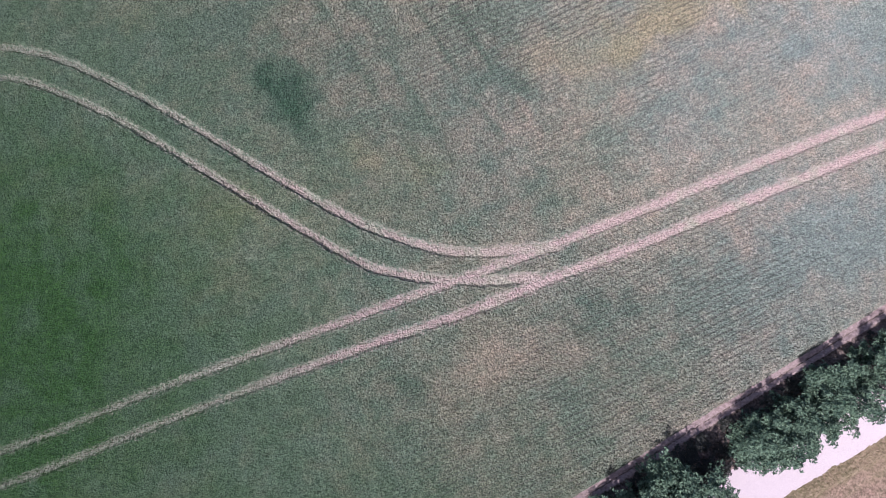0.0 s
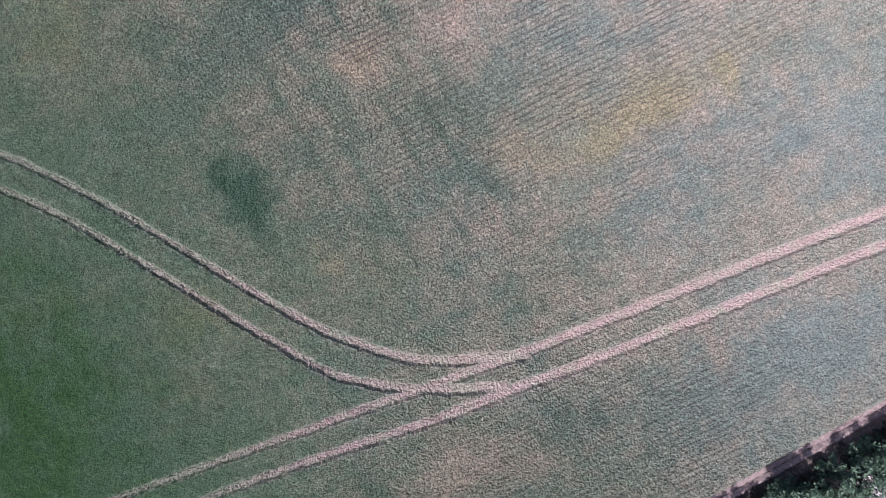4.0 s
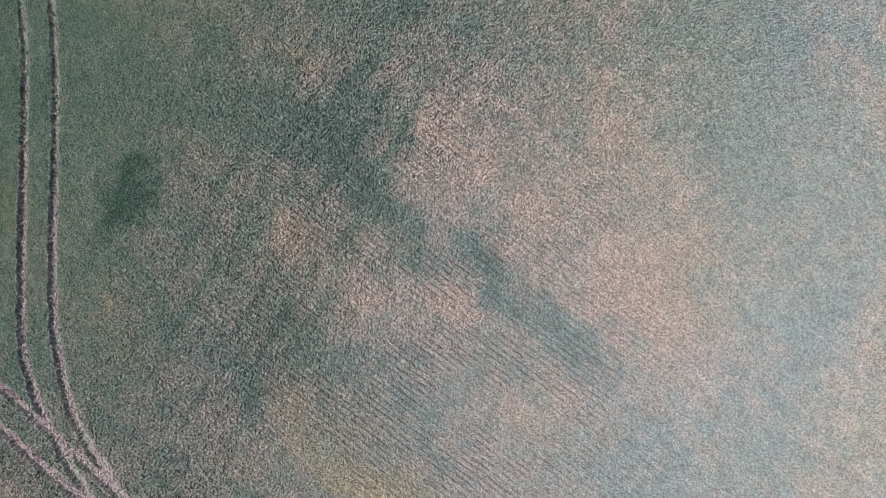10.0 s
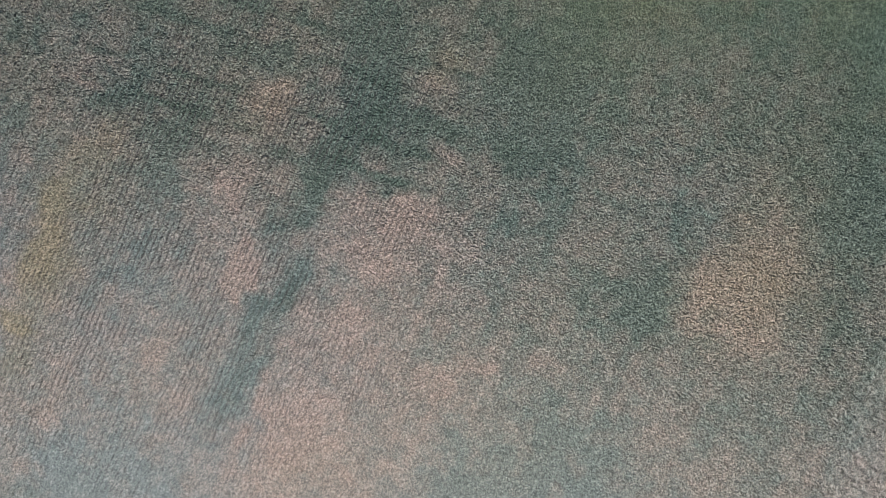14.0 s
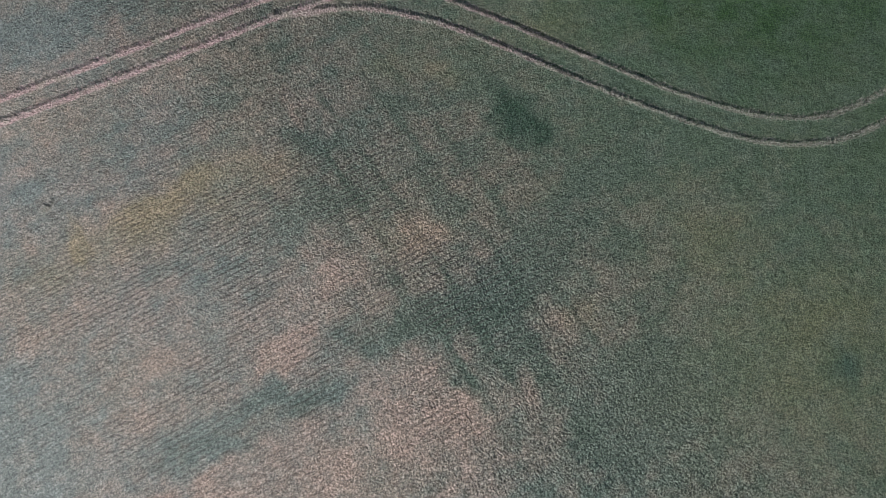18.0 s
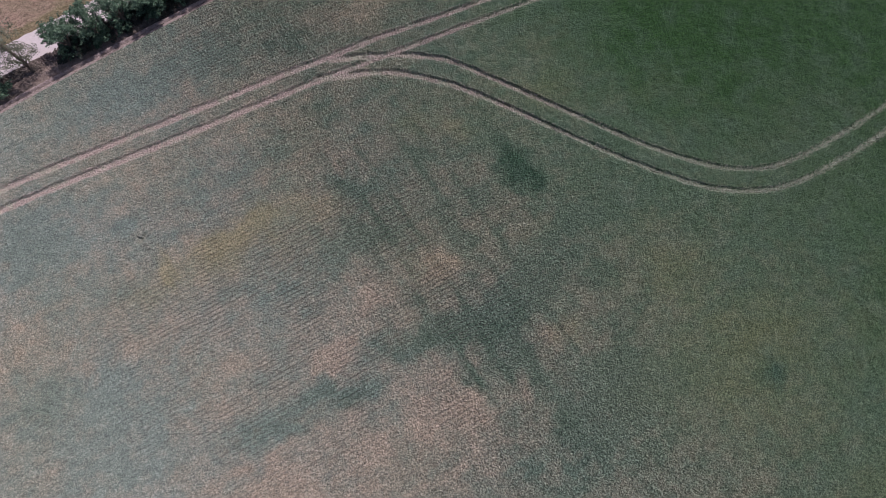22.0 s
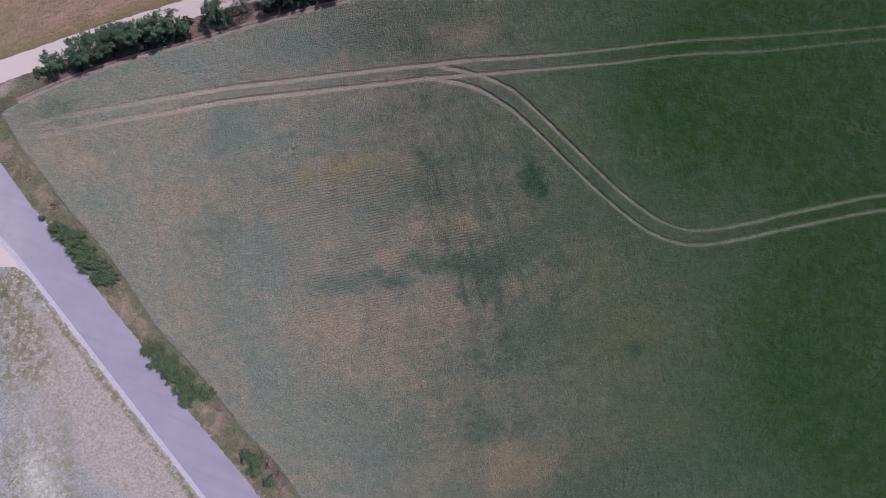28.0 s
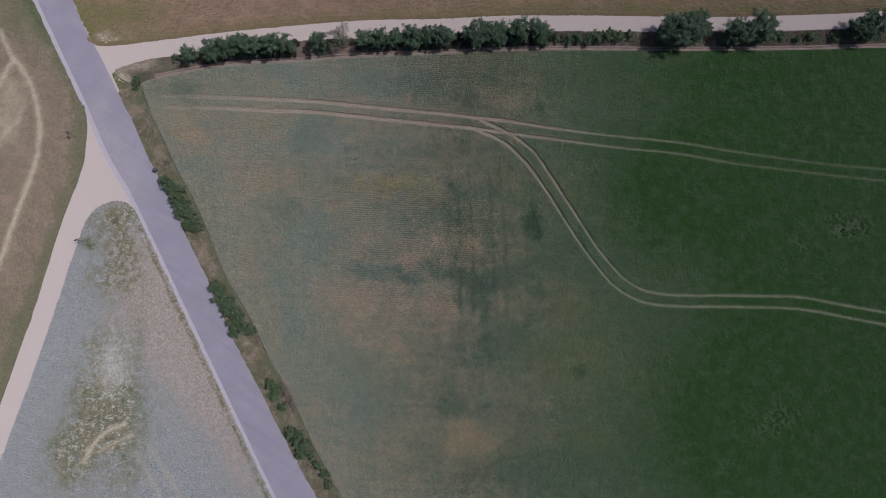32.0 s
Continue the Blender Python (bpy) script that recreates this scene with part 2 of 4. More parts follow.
# ---- plan ----
ROAD_EAST = [(-102.4, 7.0), (-86.2, -2.3), (-80.9, -5.4), (-74.8, -8.4), (-69.5, -11.3), (-63.2, -14.6), (-56.3, -18.7), (-48.7, -22.8), (-40.4, -27.4), (-35.0, -30.3), (-26.1, -35.7), (-16.7, -40.5), (-7.5, -45.3), (0.9, -49.3), (14.1, -55.9)]
ROAD_WEST = [(-108.1, 3.2), (-91.5, -5.9), (-83.8, -10.1), (-79.3, -12.6), (-72.7, -16.2), (-64.7, -20.9), (-60.6, -23.0), (-55.4, -25.3), (-45.2, -30.8), (-35.6, -36.1), (-26.1, -41.3), (-17.0, -46.3), (-8.2, -51.1), (8.0, -59.9)]
SPUR_WEST = [(-73.8, -15.4), (-71.1, -18.0), (-69.3, -19.8), (-67.6, -22.5), (-65.8, -25.5), (-64.2, -30.5), (-62.4, -36.5), (-60.0, -43.2), (-57.3, -50.7), (-55.5, -56.3), (-53.1, -63.7), (-47.8, -81.0)]
SPUR_EAST = [(-42.3, -87.9), (-46.4, -73.8), (-48.6, -66.3), (-50.8, -58.9), (-52.9, -52.4), (-54.8, -46.7), (-57.2, -39.6), (-58.9, -34.2), (-59.1, -31.5), (-58.0, -29.0), (-56.1, -27.4), (-53.7, -27.2), (-51.3, -28.3)]
TRACK_NORTH = [(-81.2, -6.8), (-77.8, -7.0), (-74.6, -5.3), (-66.8, 1.3), (-59.0, 8.0), (-49.4, 15.7), (-39.7, 23.2), (-27.9, 31.3), (-17.9, 38.5), (-6.0, 46.3), (7.8, 55.0), (16.3, 60.5), (24.6, 66.3), (33.0, 72.2), (38.5, 76.3), (65.9, 96.1)]
TRACK_SOUTH = [(-71.1, -11.7), (-71.6, -9.3), (-70.1, -7.0), (-67.8, -4.2), (-64.7, -1.5), (-60.2, 2.7), (-47.6, 13.0), (-39.4, 19.1), (-24.5, 29.8), (-8.6, 40.8), (3.4, 48.5), (25.3, 63.0), (40.0, 73.4), (67.5, 92.9)]
CROP_NORTH = [(-66.3, -8.4), (-65.3, -6.8), (-60.4, -1.8), (-57.1, 1.3), (-52.0, 5.5), (-45.5, 10.2), (-39.0, 15.2), (-30.9, 21.1), (-22.6, 27.0), (-14.4, 32.9), (-2.7, 40.7), (10.9, 49.4), (27.6, 60.5), (41.5, 70.1), (68.9, 88.8)]
CROP_WEST = [(-66.3, -8.4), (-61.5, -11.9), (-56.5, -14.7), (-52.1, -17.3), (-47.4, -19.6), (-42.4, -22.3), (-37.9, -25.2), (-33.4, -28.1), (-27.2, -30.9), (-22.5, -33.4), (-17.8, -36.0), (-12.7, -38.2), (-4.9, -42.8), (3.7, -47.0), (17.0, -53.6)]
TRAM_A = [(-61.34, -8.04), (-56.43, -4.85), (-50.63, -1.35), (-40.57, 4.62), (-33.63, 8.36), (-24.92, 12.84), (-17.98, 16.46), (-11.81, 19.52), (-7.37, 21.76), (1.65, 25.82), (10.48, 30.15), (19.24, 34.64), (28.23, 38.56), (37.12, 42.68), (45.91, 46.97), (51.84, 50.12), (72.30, 60.20)]
TRAM_B = [(-59.31, -9.19), (-54.47, -6.04), (-49.48, -2.94), (-43.64, 0.39), (-36.93, 4.45), (-28.19, 8.90), (-19.54, 13.38), (-13.41, 16.52), (-8.99, 18.67), (-1.77, 22.05), (2.66, 24.18), (11.51, 28.39), (20.26, 32.90), (29.25, 36.70), (38.05, 41.00), (46.84, 45.31), (52.81, 48.37), (73.20, 58.40)]
TRAM_C = [(-12.60, 17.08), (-9.49, 17.68), (-6.19, 18.11), (-3.52, 17.78), (0.19, 16.82), (4.10, 15.23), (9.65, 12.57), (13.96, 10.55), (18.42, 8.72), (22.86, 7.33), (26.59, 7.19), (29.45, 7.83), (33.67, 9.94), (41.74, 15.14), (49.83, 20.15), (54.10, 22.31), (58.59, 24.12), (64.57, 26.57), (85.10, 35.20)]
TRAM_D = [(-11.61, 19.25), (-7.30, 19.84), (-4.50, 19.97), (-0.66, 19.56), (3.21, 17.95), (7.96, 15.73), (12.33, 13.64), (17.00, 11.45), (21.46, 9.86), (24.70, 9.22), (28.32, 9.55), (32.73, 11.58), (40.78, 16.77), (47.27, 20.89), (51.41, 23.27), (57.58, 25.84), (63.68, 28.44), (84.10, 37.20)]


def smooth(pts, step=0.6):
    """A soft line through the given points, sampled every step metres."""
    p = [np.array(q, float) for q in pts]
    p = [2 * p[0] - p[1]] + p + [2 * p[-1] - p[-2]]
    out = []
    for i in range(1, len(p) - 2):
        k = max(1, int(np.linalg.norm(p[i + 1] - p[i]) / step))
        for s in range(k):
            u = s / k
            out.append(0.5 * (2 * p[i] + (p[i + 1] - p[i - 1]) * u + (2 * p[i - 1] - 5 * p[i] + 4 * p[i + 1] - p[i + 2]) * u * u
                              + (3 * p[i] - p[i - 1] - 3 * p[i + 1] + p[i + 2]) * u ** 3))
    out.append(p[-2])
    return np.array(out)


def shift(line, d):
    """The line moved d metres to its left."""
    t = np.gradient(line, axis=0)
    t /= np.linalg.norm(t, axis=1, keepdims=True) + 1e-9
    return line + d * np.stack([-t[:, 1], t[:, 0]], 1)


def mesh(name, verts, faces, mat, smooth_faces=False):
    me = bpy.data.meshes.new(name)
    me.from_pydata([tuple(map(float, v)) for v in verts], [], [tuple(map(int, q)) for q in faces])
    me.materials.append(mat)
    if smooth_faces:
        me.polygons.foreach_set("use_smooth", [True] * len(me.polygons))
    me.update()
    return me


def fast_mesh(name, verts, quads, mat):
    """A mesh from arrays of vertices and four-cornered faces."""
    me = bpy.data.meshes.new(name)
    verts, quads = np.asarray(verts, np.float32), np.asarray(quads, np.int32)
    k = quads.shape[1]
    me.vertices.add(len(verts)), me.loops.add(quads.size), me.polygons.add(len(quads))
    me.vertices.foreach_set("co", verts.ravel())
    me.loops.foreach_set("vertex_index", quads.ravel())
    me.polygons.foreach_set("loop_start", np.arange(0, quads.size, k, dtype=np.int32))
    me.update(calc_edges=True)
    me.materials.append(mat)
    me.shade_flat()
    return me


def part(name, me, parent, label=""):
    ob = new(name, me)
    ob.parent = parent
    return tagged(ob, label)


def vnoise(x, y, cell, seed):
    """Soft random values from 0 to 1, one lump to a cell."""
    rng = np.random.RandomState(seed)
    table = rng.rand(256, 256).astype(np.float32)
    u, v = x / cell + 37.3, y / cell + 91.7
    i, j = np.floor(u).astype(int), np.floor(v).astype(int)
    a, b = u - i, v - j
    a, b = a * a * (3 - 2 * a), b * b * (3 - 2 * b)
    i0, i1, j0, j1 = i % 256, (i + 1) % 256, j % 256, (j + 1) % 256
    return (table[i0, j0] * (1 - a) + table[i1, j0] * a) * (1 - b) + (table[i0, j1] * (1 - a) + table[i1, j1] * a) * b


def inside(x, y, poly):
    res = np.zeros(x.shape, bool)
    q = np.roll(poly, -1, axis=0)
    for (x0, y0), (x1, y1) in zip(poly, q):
        if y0 == y1:
            continue
        cross = ((y0 > y) != (y1 > y)) & (x < (x1 - x0) * (y - y0) / (y1 - y0) + x0)
        res ^= cross
    return res


class Grid:
    """A patch of ground on a square grid."""

    def __init__(self, x0, y0, x1, y1, step, jitter, seed):
        self.step, self.x0, self.y0 = step, x0, y0
        self.nx, self.ny = int((x1 - x0) / step) + 1, int((y1 - y0) / step) + 1
        gx, gy = np.meshgrid(np.arange(self.nx), np.arange(self.ny), indexing="ij")
        rng = np.random.RandomState(seed)
        self.x = x0 + step * (gx + jitter * (rng.rand(self.nx, self.ny) - 0.5))
        self.y = y0 + step * (gy + jitter * (rng.rand(self.nx, self.ny) - 0.5))
        self.rng = rng
        self.wx = 1.9 * (vnoise(self.x, self.y, 2.2, 51) - 0.5) + 1.1 * (vnoise(self.x, self.y, 0.7, 52) - 0.5)
        self.wy = 1.9 * (vnoise(self.x, self.y, 2.2, 53) - 0.5) + 1.1 * (vnoise(self.x, self.y, 0.7, 54) - 0.5)

    def window(self, cx, cy, r):
        i0, i1 = int((cx - r - self.x0) / self.step), int((cx + r - self.x0) / self.step) + 2
        j0, j1 = int((cy - r - self.y0) / self.step), int((cy + r - self.y0) / self.step) + 2
        return slice(max(i0, 0), max(i1, 0)), slice(max(j0, 0), max(j1, 0))

    def near(self, line, reach):
        """How far each point is from a line, up to reach."""
        d = np.full(self.x.shape, reach)
        for a, b in zip(line[:-1], line[1:]):
            m, r = (a + b) / 2, np.linalg.norm(b - a) / 2 + reach
            w = self.window(m[0], m[1], r)
            x, y = self.x[w], self.y[w]
            if not x.size:
                continue
            e = b - a
            u = np.clip(((x - a[0]) * e[0] + (y - a[1]) * e[1]) / (e @ e + 1e-9), 0, 1)
            d[w] = np.minimum(d[w], np.hypot(x - a[0] - u * e[0], y - a[1] - u * e[1]))
        return d

    def blob(self, field, x, y, rx, ry, angle, amount, hard=1.0):
        w = self.window(x, y, max(rx, ry) * 2.2)
        gx, gy = self.x[w] - x, self.y[w] - y
        if not gx.size:
            return
        bend = min(1.0, min(rx, ry) / 1.5)
        gx, gy = gx + bend * self.wx[w], gy + bend * self.wy[w]
        c, s = math.cos(radians(angle)), math.sin(radians(angle))
        wob = 0.75 + 0.5 * vnoise(self.x[w], self.y[w], 1.6, 5)
        d = ((gx * c + gy * s) / rx) ** 2 + ((gy * c - gx * s) / ry) ** 2
        field[w] += amount * np.exp(-(d * wob) ** hard)

    def faces(self, keep):
        cell = keep[:-1, :-1] & keep[1:, :-1] & keep[:-1, 1:] & keep[1:, 1:]
        i, j = np.nonzero(cell)
        k = i * self.ny + j
        return np.stack([k, k + self.ny, k + self.ny + 1, k + 1], 1)


def compact(verts, quads, values):
    used = np.zeros(len(verts), bool)
    used[quads.ravel()] = True
    place = np.cumsum(used) - 1
    return verts[used], place[quads], {k: v[used] for k, v in values.items()}


def turf(name, poly, step, low, high, mat, seed, label, category, shape=None, kind="structure", paint=None, fields=(), extra=None):
    """Rough growth or earth over a stretch of the plan."""
    poly = np.asarray(poly)
    g = Grid(*(poly.min(0) - step), *(poly.max(0) + step), step, 0.9 if step < 0.25 else 0.5, seed)
    keep = inside(g.x, g.y, poly)
    z = low + (high - low) * (0.55 * g.rng.rand(g.nx, g.ny) + 0.45 * vnoise(g.x, g.y, step * 5, seed))
    if shape:
        z = shape(g, z)
    else:
        d = g.near(np.concatenate([poly, poly[:1]]), 1.2)
        z = -0.02 + (z + 0.02) * np.clip((d - 0.15 + 0.16 * (vnoise(g.x, g.y, 0.35, seed + 3) - 0.5)) / 0.45, 0, 1)
        z = np.where(keep, z, -0.05 - 0.008 * (seed % 7))
        keep |= d < 0.9
    verts = np.stack([g.x, g.y, z], -1).reshape(-1, 3)
    f = {k: np.zeros(g.x.shape) for k in fields}
    if paint:
        paint(g, f)
    if extra:
        extra(g, f)
    v, q, f = compact(verts, g.faces(keep), {k: np.clip(a, 0, 1).ravel() for k, a in f.items()})
    me = fast_mesh(name, v, q, mat)
    for k in f:
        me.attributes.new(k, "FLOAT", "POINT").data.foreach_set("value", f[k].astype(np.float32))
    return tagged(new(name, me), label, category, "", kind)


def stroke(g, field, pts, width, amount):
    """A worn trail along a line."""
    d = g.near(smooth(pts, 0.8), width * 3)
    wob = 0.6 + 0.8 * vnoise(g.x, g.y, 0.9, 61)
    field += amount * np.exp(-(d / (width * wob)) ** 2)


# ---- large surfaces ----
E_LINE, W_LINE = smooth(ROAD_EAST), smooth(ROAD_WEST)
N_EDGE, S_EDGE = smooth(TRACK_NORTH), smooth(TRACK_SOUTH)
CN, CW = smooth(CROP_NORTH), smooth(CROP_WEST)
SW, SE = smooth(SPUR_WEST, 0.5), smooth(SPUR_EAST, 0.5)
TRAMS = [smooth(q, 0.5) for q in (TRAM_A, TRAM_B, TRAM_C, TRAM_D)]
CROP_POLY = np.concatenate([CN, [(95, 70), (95, -75), (20, -56)], CW[::-1]])


def sheet():
    bm = bmesh.new()
    bmesh.ops.create_circle(bm, cap_ends=True, segments=64, radius=2400)
    me = bpy.data.meshes.new("ground")
    bm.to_mesh(me)
    bm.free()
    me.materials.append(FAR)
    ob = new("ground", me)
    ob.location.z = -0.12
    return tagged(ob, "open farmland of grass and soil out to the horizon", "ground", "", "structure")


def ribbon(name, a, b, z, mat, label, category, n=160, across=6, crown=0.0, wobble=0.0, seed=1):
    """A flat strip between two lines, with low edges down to the ground."""
    rng = np.random.RandomState(seed)

    def even(line):
        d = np.concatenate([[0], np.cumsum(np.linalg.norm(np.diff(line, axis=0), axis=1))])
        s = np.linspace(0, d[-1], n)
        return np.stack([np.interp(s, d, line[:, 0]), np.interp(s, d, line[:, 1])], 1)

    a, b = even(a), even(b)
    side = (b - a) / (np.linalg.norm(b - a, axis=1, keepdims=True) + 1e-9)
    a, b = a + side * wobble * (rng.rand(n, 1) - 0.5), b + side * wobble * (rng.rand(n, 1) - 0.5)
    rows = [np.c_[a - side * 0.05, np.full(n, -0.03)]]
    for k in range(across + 1):
        u = k / across
        rows.append(np.c_[a * (1 - u) + b * u, np.full(n, z + crown * 4 * u * (1 - u))])
    rows.append(np.c_[b + side * 0.05, np.full(n, -0.03)])
    verts = np.stack(rows, 1).reshape(-1, 3)
    w = len(rows)
    quads = [(i * w + k, (i + 1) * w + k, (i + 1) * w + k + 1, i * w + k + 1) for i in range(n - 1) for k in range(w - 1)]
    return tagged(new(name, fast_mesh(name, verts, quads, mat)), label, category, "", "structure")


def slab(name, outline, z, mat, label, category):
    bm = bmesh.new()
    vs = [bm.verts.new((x, y, z)) for x, y in outline]
    es = [bm.edges.new((vs[i], vs[(i + 1) % len(vs)])) for i in range(len(vs))]
    bmesh.ops.triangle_fill(bm, edges=es, use_beauty=True)
    bmesh.ops.recalc_face_normals(bm, faces=bm.faces)
    for q in bm.faces:
        if q.normal.z < 0:
            q.normal_flip()
    edge = bmesh.ops.extrude_edge_only(bm, edges=[e for e in bm.edges if len(e.link_faces) == 1])
    for v in edge["geom"]:
        if isinstance(v, bmesh.types.BMVert):
            v.co.z = -0.03
    me = bpy.data.meshes.new(name)
    bm.to_mesh(me)
    bm.free()
    me.materials.append(mat)
    return tagged(new(name, me), label, category, "", "structure")


ground = sheet()
road = ribbon("road", W_LINE, E_LINE, 0.05, ASPHALT, "worn grey-lilac asphalt country road", "road", n=420, across=16, crown=0.06)
co = np.empty(len(road.data.vertices) * 3, np.float32)
road.data.vertices.foreach_get("co", co)
co = co.reshape(-1, 3)
dust = np.zeros(len(co), np.float32)
for x, y, r in ((-65.5, -19.5, 3.0), (-61.0, -22.0, 3.0), (-56.5, -24.6, 2.5), (-70.0, -15.5, 2.0), (-71.5, -7.5, 2.6), (-69.0, -9.5, 2.0), (-74.5, -6.0, 1.8)):
    dust += 0.4 * np.exp(-((co[:, 0] - x) ** 2 + (co[:, 1] - y) ** 2) / (r * r))
road.data.attributes.new("dust", "FLOAT", "POINT").data.foreach_set("value", np.clip(dust, 0, 1))
ribbon("road_edge", shift(W_LINE, -0.80), shift(W_LINE, -0.01), 0.045, EDGE, "pale worn edge strip along the asphalt road", "road edge", n=500, across=2, wobble=0.03)
ribbon("road_shoulder", shift(E_LINE, 0.01), shift(E_LINE, 0.30), 0.04, GRAVEL, "thin pale gravel line along the verge side of the road", "road edge", n=700, across=1, wobble=0.16, seed=8)
ribbon("gravel_track", N_EDGE, S_EDGE, 0.03, GRAVEL, "pale gravel farm track beside the hedge", "track", n=600, across=8, wobble=0.07)
jw = W_LINE[(W_LINE[:, 0] > -72.5) & (W_LINE[:, 0] < -49.5)]
slab("gravel_junction", np.concatenate([SW, SE, jw[::-1] + (-0.3, -0.4)]), 0.035, GRAVEL, "pale gravel side road with a wide mouth", "track")


# ---- crop ----
OLD_WHEELS = [[(-9.8, 8.8), (-3.0, -0.6), (4.2, -11.4), (10.0, -20.0)], [(-8.3, 10.2), (-1.2, 0.6), (6.0, -10.2), (11.8, -18.8)],
              [(-5.5, 12.5), (2.5, 1.5), (9.0, -8.0)], [(-3.8, 13.5), (4.2, 2.6), (10.7, -6.9)]]


def patches(g, ripe, lush, yellow, deep):
    """The field's own patches: thin tan stands, damp green hollows, yellow and lush growth."""
    g.blob(ripe, 6.1, 9.0, 1.6, 2.5, -144, -1.40, 1.5)
    g.blob(deep, 6.1, 9.0, 1.6, 2.5, -144, 1.15, 1.5)
    g.blob(ripe, -4.5, 27.0, 1.2, 1.0, -175, -0.45)
    g.blob(deep, -4.5, 27.0, 1.2, 1.0, -175, 0.38)
    g.blob(ripe, -14.4, 20.9, 2.2, 1.3, -155, -0.30)
    g.blob(deep, -14.4, 20.9, 2.2, 1.3, -155, 0.26)
    g.blob(ripe, -17.3, 20.4, 1.1, 0.9, -175, -0.34)
    g.blob(yellow, 8.3, 17.2, 1.7, 1.1, -175, 0.35)
    g.blob(yellow, 9.0, 16.4, 1.8, 1.3, -169, 0.30)
    g.blob(ripe, -10.0, 24.7, 4.3, 2.1, -155, 0.29)
    g.blob(ripe, -6.9, 29.5, 7.0, 2.7, -155, 0.14)
    g.blob(lush, 20.7, 24.4, 9.4, 12.3, -175, 0.16)
    g.blob(ripe, 25.8, -8.4, 1.2, 1.0, 1, -0.75, 1.4)
    g.blob(deep, 25.8, -8.4, 1.2, 1.0, 1, 0.75, 1.4)
    g.blob(ripe, -54.5, -10.1, 4.6, 3.2, -9, 0.34)
    g.blob(ripe, -59.4, -5.2, 4.7, 2.0, 36, -0.40)
    g.blob(deep, -59.4, -5.2, 4.7, 2.0, 36, 0.34)
    g.blob(lush, 35.6, 31.4, 25.7, 10.7, 21, 0.40)
    g.blob(lush, 53.7, -4.0, 22.0, 22.3, 21, 0.25)
    g.blob(lush, 33.8, 39.5, 19.6, 8.1, 33, 0.30)
    g.blob(ripe, 31.6, -22.1, 14.8, 5.4, 43, -0.25)
    g.blob(deep, 31.6, -22.1, 14.8, 5.4, 43, 0.21)
    g.blob(lush, 59.8, 3.0, 13.9, 8.2, 33, 0.15)
    g.blob(ripe, 1.6, 12.7, 2.8, 2.1, 1, -0.23, 1.4)
    g.blob(ripe, -8.3, 6.5, 2.0, 1.1, -10, -0.31, 1.4)
    g.blob(deep, -8.3, 6.5, 2.0, 1.1, -10, 0.16, 1.4)
    g.blob(ripe, -3.1, 9.9, 1.3, 1.0, 1, -0.27, 1.4)
    g.blob(deep, -3.1, 9.9, 1.3, 1.0, 1, 0.14, 1.4)
    g.blob(ripe, -12.3, 13.7, 1.8, 1.2, 1, -0.23, 1.4)
    g.blob(deep, -12.3, 13.7, 1.8, 1.2, 1, 0.12, 1.4)
    g.blob(ripe, -7.6, 2.7, 3.0, 2.5, 1, -0.27, 1.4)
    g.blob(deep, -7.6, 2.7, 3.0, 2.5, 1, 0.14, 1.4)
    g.blob(ripe, -5.4, 1.1, 2.4, 1.7, -19, -0.23, 1.4)
    g.blob(deep, -5.4, 1.1, 2.4, 1.7, -19, 0.12, 1.4)
    g.blob(ripe, 1.7, 1.9, 1.7, 1.3, 1, -0.23, 1.4)
    g.blob(ripe, 1.8, -5.7, 5.3, 1.8, 13, -0.43, 1.4)
    g.blob(deep, 1.8, -5.7, 5.3, 1.8, 13, 0.22, 1.4)
    g.blob(ripe, -2.3, -6.9, 3.5, 1.2, 13, -0.35, 1.4)
    g.blob(deep, -2.3, -6.9, 3.5, 1.2, 13, 0.18, 1.4)
    g.blob(ripe, 4.7, -3.9, 2.1, 1.9, 1, -0.27, 1.4)
    g.blob(deep, 4.7, -3.9, 2.1, 1.9, 1, 0.14, 1.4)
    g.blob(ripe, 7.2, -2.3, 3.5, 2.1, 1, -0.31, 1.4)
    g.blob(ripe, -2.1, -3.3, 2.1, 0.5, -41, -0.31, 1.4)
    g.blob(deep, -2.1, -3.3, 2.1, 0.5, -41, 0.16, 1.4)
    g.blob(ripe, -7.5, -10.8, 3.0, 1.3, 26, -0.47, 1.4)
    g.blob(deep, -7.5, -10.8, 3.0, 1.3, 26, 0.24, 1.4)
    g.blob(ripe, -11.6, -13.0, 4.0, 1.3, 21, -0.31, 1.4)
    g.blob(deep, -11.6, -13.0, 4.0, 1.3, 21, 0.16, 1.4)
    g.blob(ripe, -15.2, -14.9, 3.0, 1.1, 21, -0.23, 1.4)
    g.blob(deep, -15.2, -14.9, 3.0, 1.1, 21, 0.12, 1.4)
    g.blob(ripe, 2.2, -9.6, 1.8, 0.6, -40, -0.35, 1.4)
    g.blob(deep, 2.2, -9.6, 1.8, 0.6, -40, 0.18, 1.4)
    g.blob(ripe, 8.1, -8.6, 1.5, 1.1, 2, -0.39, 1.4)
    g.blob(deep, 8.1, -8.6, 1.5, 1.1, 2, 0.20, 1.4)
    g.blob(ripe, 6.2, -7.3, 1.2, 0.8, 2, -0.31, 1.4)
    g.blob(deep, 6.2, -7.3, 1.2, 0.8, 2, 0.16, 1.4)
    g.blob(ripe, 3.7, -8.4, 1.9, 1.1, 2, -0.23, 1.4)
    g.blob(deep, 3.7, -8.4, 1.9, 1.1, 2, 0.12, 1.4)
    g.blob(ripe, 10.1, -13.2, 1.6, 1.6, 2, -0.27, 1.4)
    g.blob(deep, 10.1, -13.2, 1.6, 1.6, 2, 0.14, 1.4)
